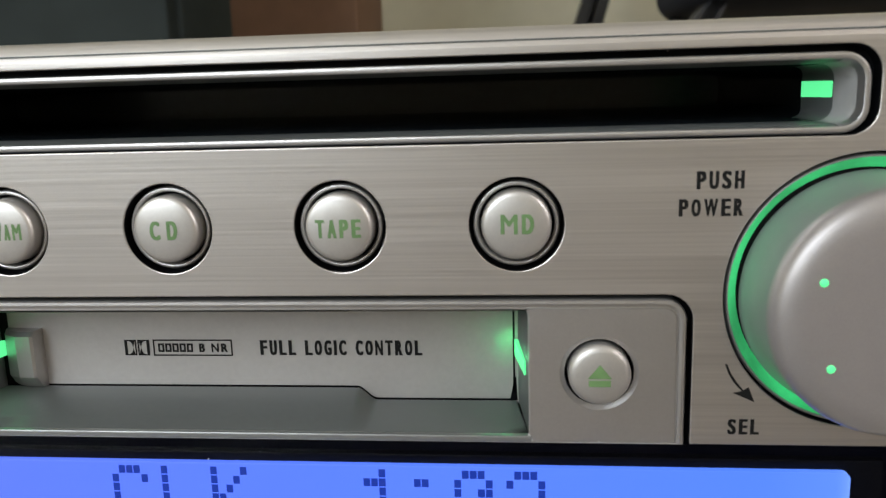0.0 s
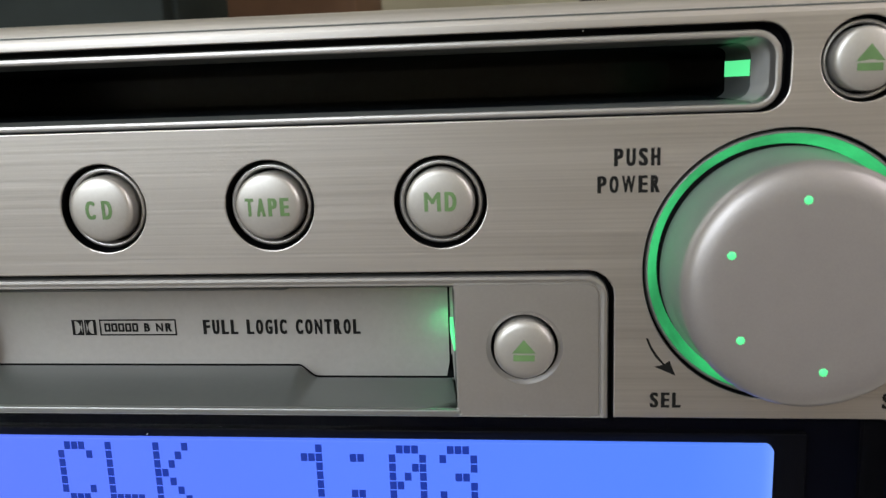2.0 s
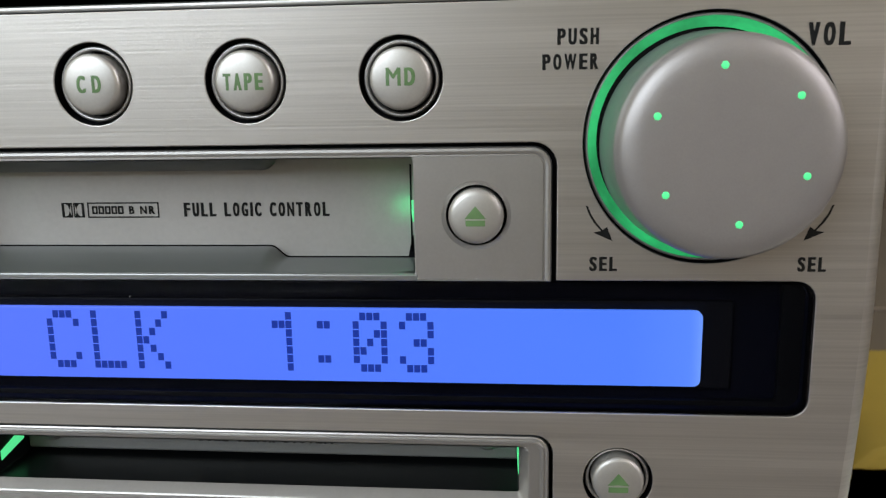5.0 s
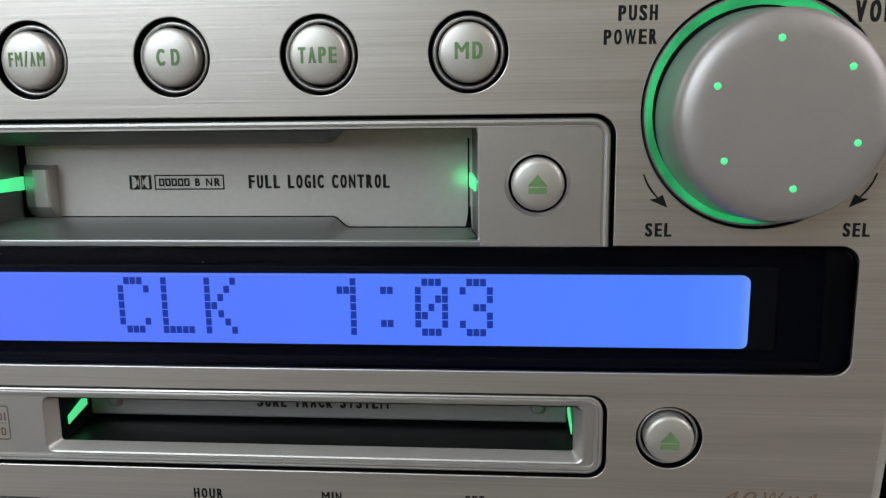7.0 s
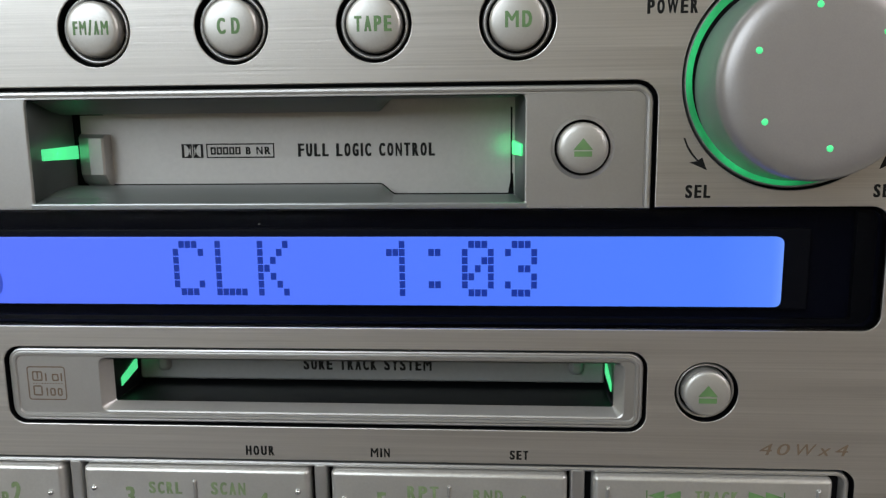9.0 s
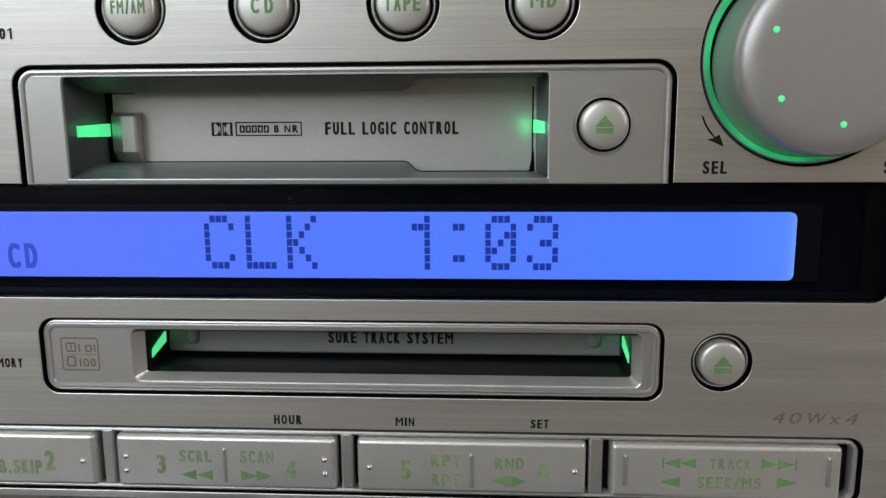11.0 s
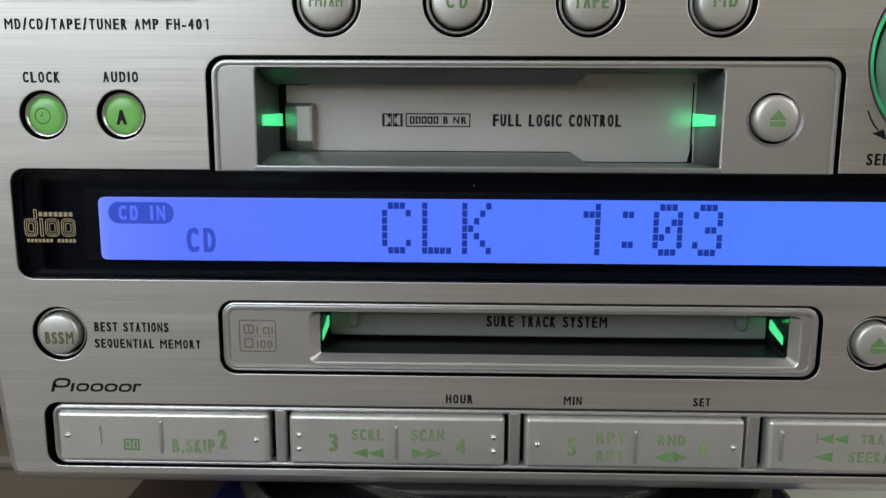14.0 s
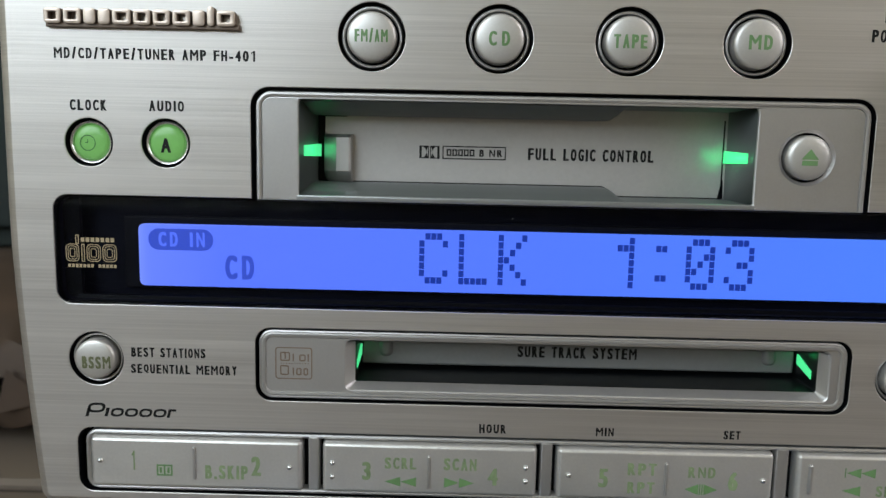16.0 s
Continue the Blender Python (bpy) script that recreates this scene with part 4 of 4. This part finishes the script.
part("throat", Build().inner(inner_mouth, [(0, 2.2), (0, 5.0), (0, 16.0)], 0, True), material("smoked_throat_plastic", (0.006, 0.007, 0.0075), 0.3, 0.0, 0.15, 900.0, 0.05, spec=0.22), md, "dark plastic throat", 30)
shutter = part("shutter", Build().loft(rounded(-31.6, 45.6, 100.15, 107.4, 0.3, 3), [(-0.3, 10.85), (0, 11.1), (0, 11.8)], 0, True, True), SHUTTER, md, "grey shutter flap")
for x0 in (-28.5, 39.8):
    part("bump", Build().loft(rounded(x0, x0 + 2.5, 101.5, 107.0, 1.2), [(-0.8, 10.0), (-0.3, 10.2), (0, 10.9)], 0, True), SHUTTER, shutter, "", 60)
lettering("SURE TRACK SYSTEM", -3.7, 17.6, 102.0, 104.0, 10.8, INK, shutter)
for x, s in ((-31.68, 1), (45.78, -1)):
    b = Build()
    xa, xb = x, x + 0.12 * s
    xc = x + 0.3 * s
    b.v = [(xb, 4.2, 101.2), (xb, 4.2, 102.6), (xc, 9.6, 104.1), (xc, 9.6, 102.4), (xa, 4.2, 101.2), (xa, 4.2, 102.6), (xa, 9.6, 104.1), (xa, 9.6, 102.4)]
    b.f = [(0, 1, 2, 3) if s > 0 else (3, 2, 1, 0), (0, 4, 5, 1), (1, 5, 6, 2), (2, 6, 7, 3), (3, 7, 4, 0)]
    b.s = [0] * 5
    part("light_guide", b, GLOW, md, "green lit light guide")
logo = ring_shape(-44.9, -38.7, 100.1, 105.6, 0.5, 0.2)
for z0, h, cells in ((103.2, 1.6, ((-44.1, -42.4), (-40.9, -39.8))), (100.8, 1.7, ((-44.1, -42.6), (-41.4, -40.5), (-40.2, -39.4)))):
    for x0, x1 in cells:
        logo += ring_shape(x0, x1, z0, z0 + h * (1 if x0 < -44 else 0.75), 0.3, 0.24)
logo += [rect(-42.0, -41.75, z, z + 1.3) for z in (103.2, 100.8)] + [rect(-39.5, -39.25, 103.2, 104.5), rect(-43.35, -43.1, 103.6, 104.8)] + [rect(-44.0 + 0.45 * k, -43.8 + 0.45 * k, 102.72, 102.9) for k in range(11)]
stamp("format_mark", logo, 0.46, ETCH, md, "tan printed disc-format mark in a frame")

# ---- row of preset keys ----
key_frame = rounded(-77.35, 80.7, 79.9, 90.6, 2.2)
kb = Build()
kb.loft(key_frame, [(-0.95, 0.9), (-0.75, 0.5), (-0.45, 0.4), (-0.15, 0.5), (0, 0.8), (0, 2.3)])
kb.inner(key_frame, [(-0.95, 0.9), (-1.0, 2.2)])
bezel = part("key_bezel", kb, SATIN, stereo, "silver bezel round the row of keys", 30)
for x0, x1 in ((-39.4, -37.5), (-0.1, 1.9), (39.4, 41.6)):
    part("post", Build().box(x0, x1, 0.35, 2.3, 80.6, 90.2, 0.35), SATIN, bezel)
PRESETS = [(-75.8, -40.1), (-36.7, -0.75), (2.6, 38.7), (42.5, 77.6)]
key_parts = []
for x0, x1 in PRESETS:
    k = Build().loft(rounded(x0, x1, 80.8, 89.75, 0.75), [(-0.75, -0.4), (-0.45, -0.33), (-0.15, 0.0), (0, 0.5), (0.05, 2.2)], 0, True)
    key_parts.append(part("key", k, KEYCAP, stereo, "wide silver rocker key with green lit legends", 40))
KY = -0.44


def legend(k, text, x0, x1, z0, z1):
    lettering(text, x0, x1, z0, z1, KY, KEYLEGEND, key_parts[k])


def bump_at(k, x, z):
    part("bump", Build().lathe(x, z, [(0, -0.9), (0.2, -0.87), (0.38, -0.73), (0.48, -0.4)], n=20), CHROME, key_parts[k], "", 70)


def groove(k, x, z0, z1, proud=0.45, w=0.32):
    part("ridge", Build().loft(rounded(x - w, x + w, z0, z1, w * 0.9, 4), [(-w * 0.7, -0.4 - proud), (-w * 0.3, -0.35 - proud * 0.7), (0, -0.35)], 0, True), SATIN, key_parts[k], "", 60)


bump_at(0, -74.0, 85.6), bump_at(0, -42.2, 85.2)
legend(0, "1", -68.85, -68.1, 84.0, 87.4), legend(0, "2", -48.6, -47.0, 83.5, 86.9), legend(0, "B.SKIP", -56.4, -49.2, 82.8, 85.2)
groove(0, -58.2, 82.6, 88.4)
stamp("symbol", outline(-64.6, -61.9, 83.1, 85.1, 0.3) + [rect(-63.4, -63.1, 83.4, 84.8), rect(-64.1, -63.7, 83.6, 84.6), rect(-62.8, -62.4, 83.6, 84.6)], KY, LEGEND, key_parts[0])
for x in (-35.0, -2.6):
    bump_at(1, x, 86.2), bump_at(1, x, 83.75)
legend(1, "3", -30.0, -28.5, 83.3, 86.5), legend(1, "4", -8.9, -7.2, 82.9, 85.9), legend(1, "SCRL", -26.2, -20.9, 85.4, 87.4), legend(1, "SCAN", -16.3, -10.8, 85.4, 87.5)
groove(1, -18.8, 82.0, 87.9)
stamp("symbol", [tri_left(-26.2, -23.55, 82.3, 84.0), tri_left(-23.55, -20.9, 82.3, 84.0)], KY, LEGEND, key_parts[1])
stamp("symbol", [tri_right(-16.2, -13.7, 82.3, 84.1), tri_right(-13.7, -11.2, 82.3, 84.1)], KY, LEGEND, key_parts[1])
bump_at(2, 4.6, 85.1), bump_at(2, 36.9, 85.0)
legend(2, "5", 9.6, 11.2, 83.1, 86.4), legend(2, "6", 31.2, 32.8, 83.1, 86.4), legend(2, "RPT", 14.4, 19.2, 85.4, 87.5), legend(2, "RPT", 14.5, 19.0, 82.2, 84.2), legend(2, "RND", 24.5, 29.0, 85.2, 87.1)
groove(2, 20.8, 81.9, 87.7)
stamp("symbol", [tri_left(24.0, 26.3, 82.2, 84.1), rect(26.45, 26.65, 82.2, 84.1), rect(26.85, 27.05, 82.2, 84.1), tri_right(27.2, 29.5, 82.2, 84.1)], KY, LEGEND, key_parts[2])
groove(3, 44.7, 82.8, 88.1, 0.5, 0.38), groove(3, 75.5, 83.2, 88.3, 0.5, 0.38)
legend(3, "TRACK", 57.6, 63.9, 85.9, 87.6), legend(3, "SEEK/MS", 55.8, 65.5, 82.7, 84.6)
stamp("symbol", [rect(50.4, 50.6, 85.9, 87.6), tri_left(50.7, 53.1, 85.9, 87.6), tri_left(53.1, 55.5, 85.9, 87.6), tri_left(50.1, 53.2, 82.7, 84.5)], KY, LEGEND, key_parts[3])
stamp("symbol", [tri_right(65.4, 67.9, 86.0, 87.7), tri_right(67.9, 70.4, 86.0, 87.7), rect(70.5, 70.7, 86.0, 87.7), tri_right(67.9, 70.9, 82.9, 84.7)], KY, LEGEND, key_parts[3])

for key in key_parts:  # the row sits a touch lower and wider than its bezel
    for ob in (key, *key.children):
        ob.data.transform(Matrix.Translation((0, 0, -0.2 * MM)) @ Matrix.Diagonal((1.006, 1, 1, 1)))

# lint caught on edges
speck = Build()
for x, y, z, a in ((32.6, 0.15, 130.45, 20), (40.3, 0.15, 130.4, 160), (47.1, 0.5, 174.35, 60), (-38.6, 0.5, 173.9, 110), (-6.3, -1.22, 128.1, 40), (-57.7, -1.22, 127.6, 80), (15.2, 0.3, 108.8, 130), (-20.5, 0.5, 90.9, 15)):
    u, w_ = math.cos(radians(a)) * 0.22, math.sin(radians(a)) * 0.22
    base = len(speck.v)
    speck.v += [(x - u, y, z - w_), (x + u * 0.2, y - 0.06, z + w_ * 0.2 - 0.05), (x + u, y, z + w_), (x, y - 0.04, z + 0.07)]
    speck.f += [(base, base + 1, base + 3), (base + 1, base + 2, base + 3), (base, base + 3, base + 2), (base, base + 2, base + 1)]
    speck.s += [0] * 4
tagged(part("lint", speck, material("white_lint", (0.7, 0.7, 0.68), 0.9), stereo, "tiny white specks of lint"), kind="stuff")

# ---- floor tiles ----
tile_mesh = Build().loft(rounded(-0.146, 0.146, -0.146, 0.146, 0.004, 2), [(-0.002, -0.004), (0, -0.002), (0, 0.004)], 0, True).mesh("tile", [TILE], 35, 1.0)
tile_mesh.transform(Matrix(((1, 0, 0, 0), (0, 0, 1, 0), (0, -1, 0, 0), (0, 0, 0, 1))))
for i in range(15):
    for j in range(11):
        ob = new("tile", tile_mesh)
        ob.parent = floor
        ob.location = (-2.63 + 0.3 * i, -1.48 + 0.3 * j, -0.004)
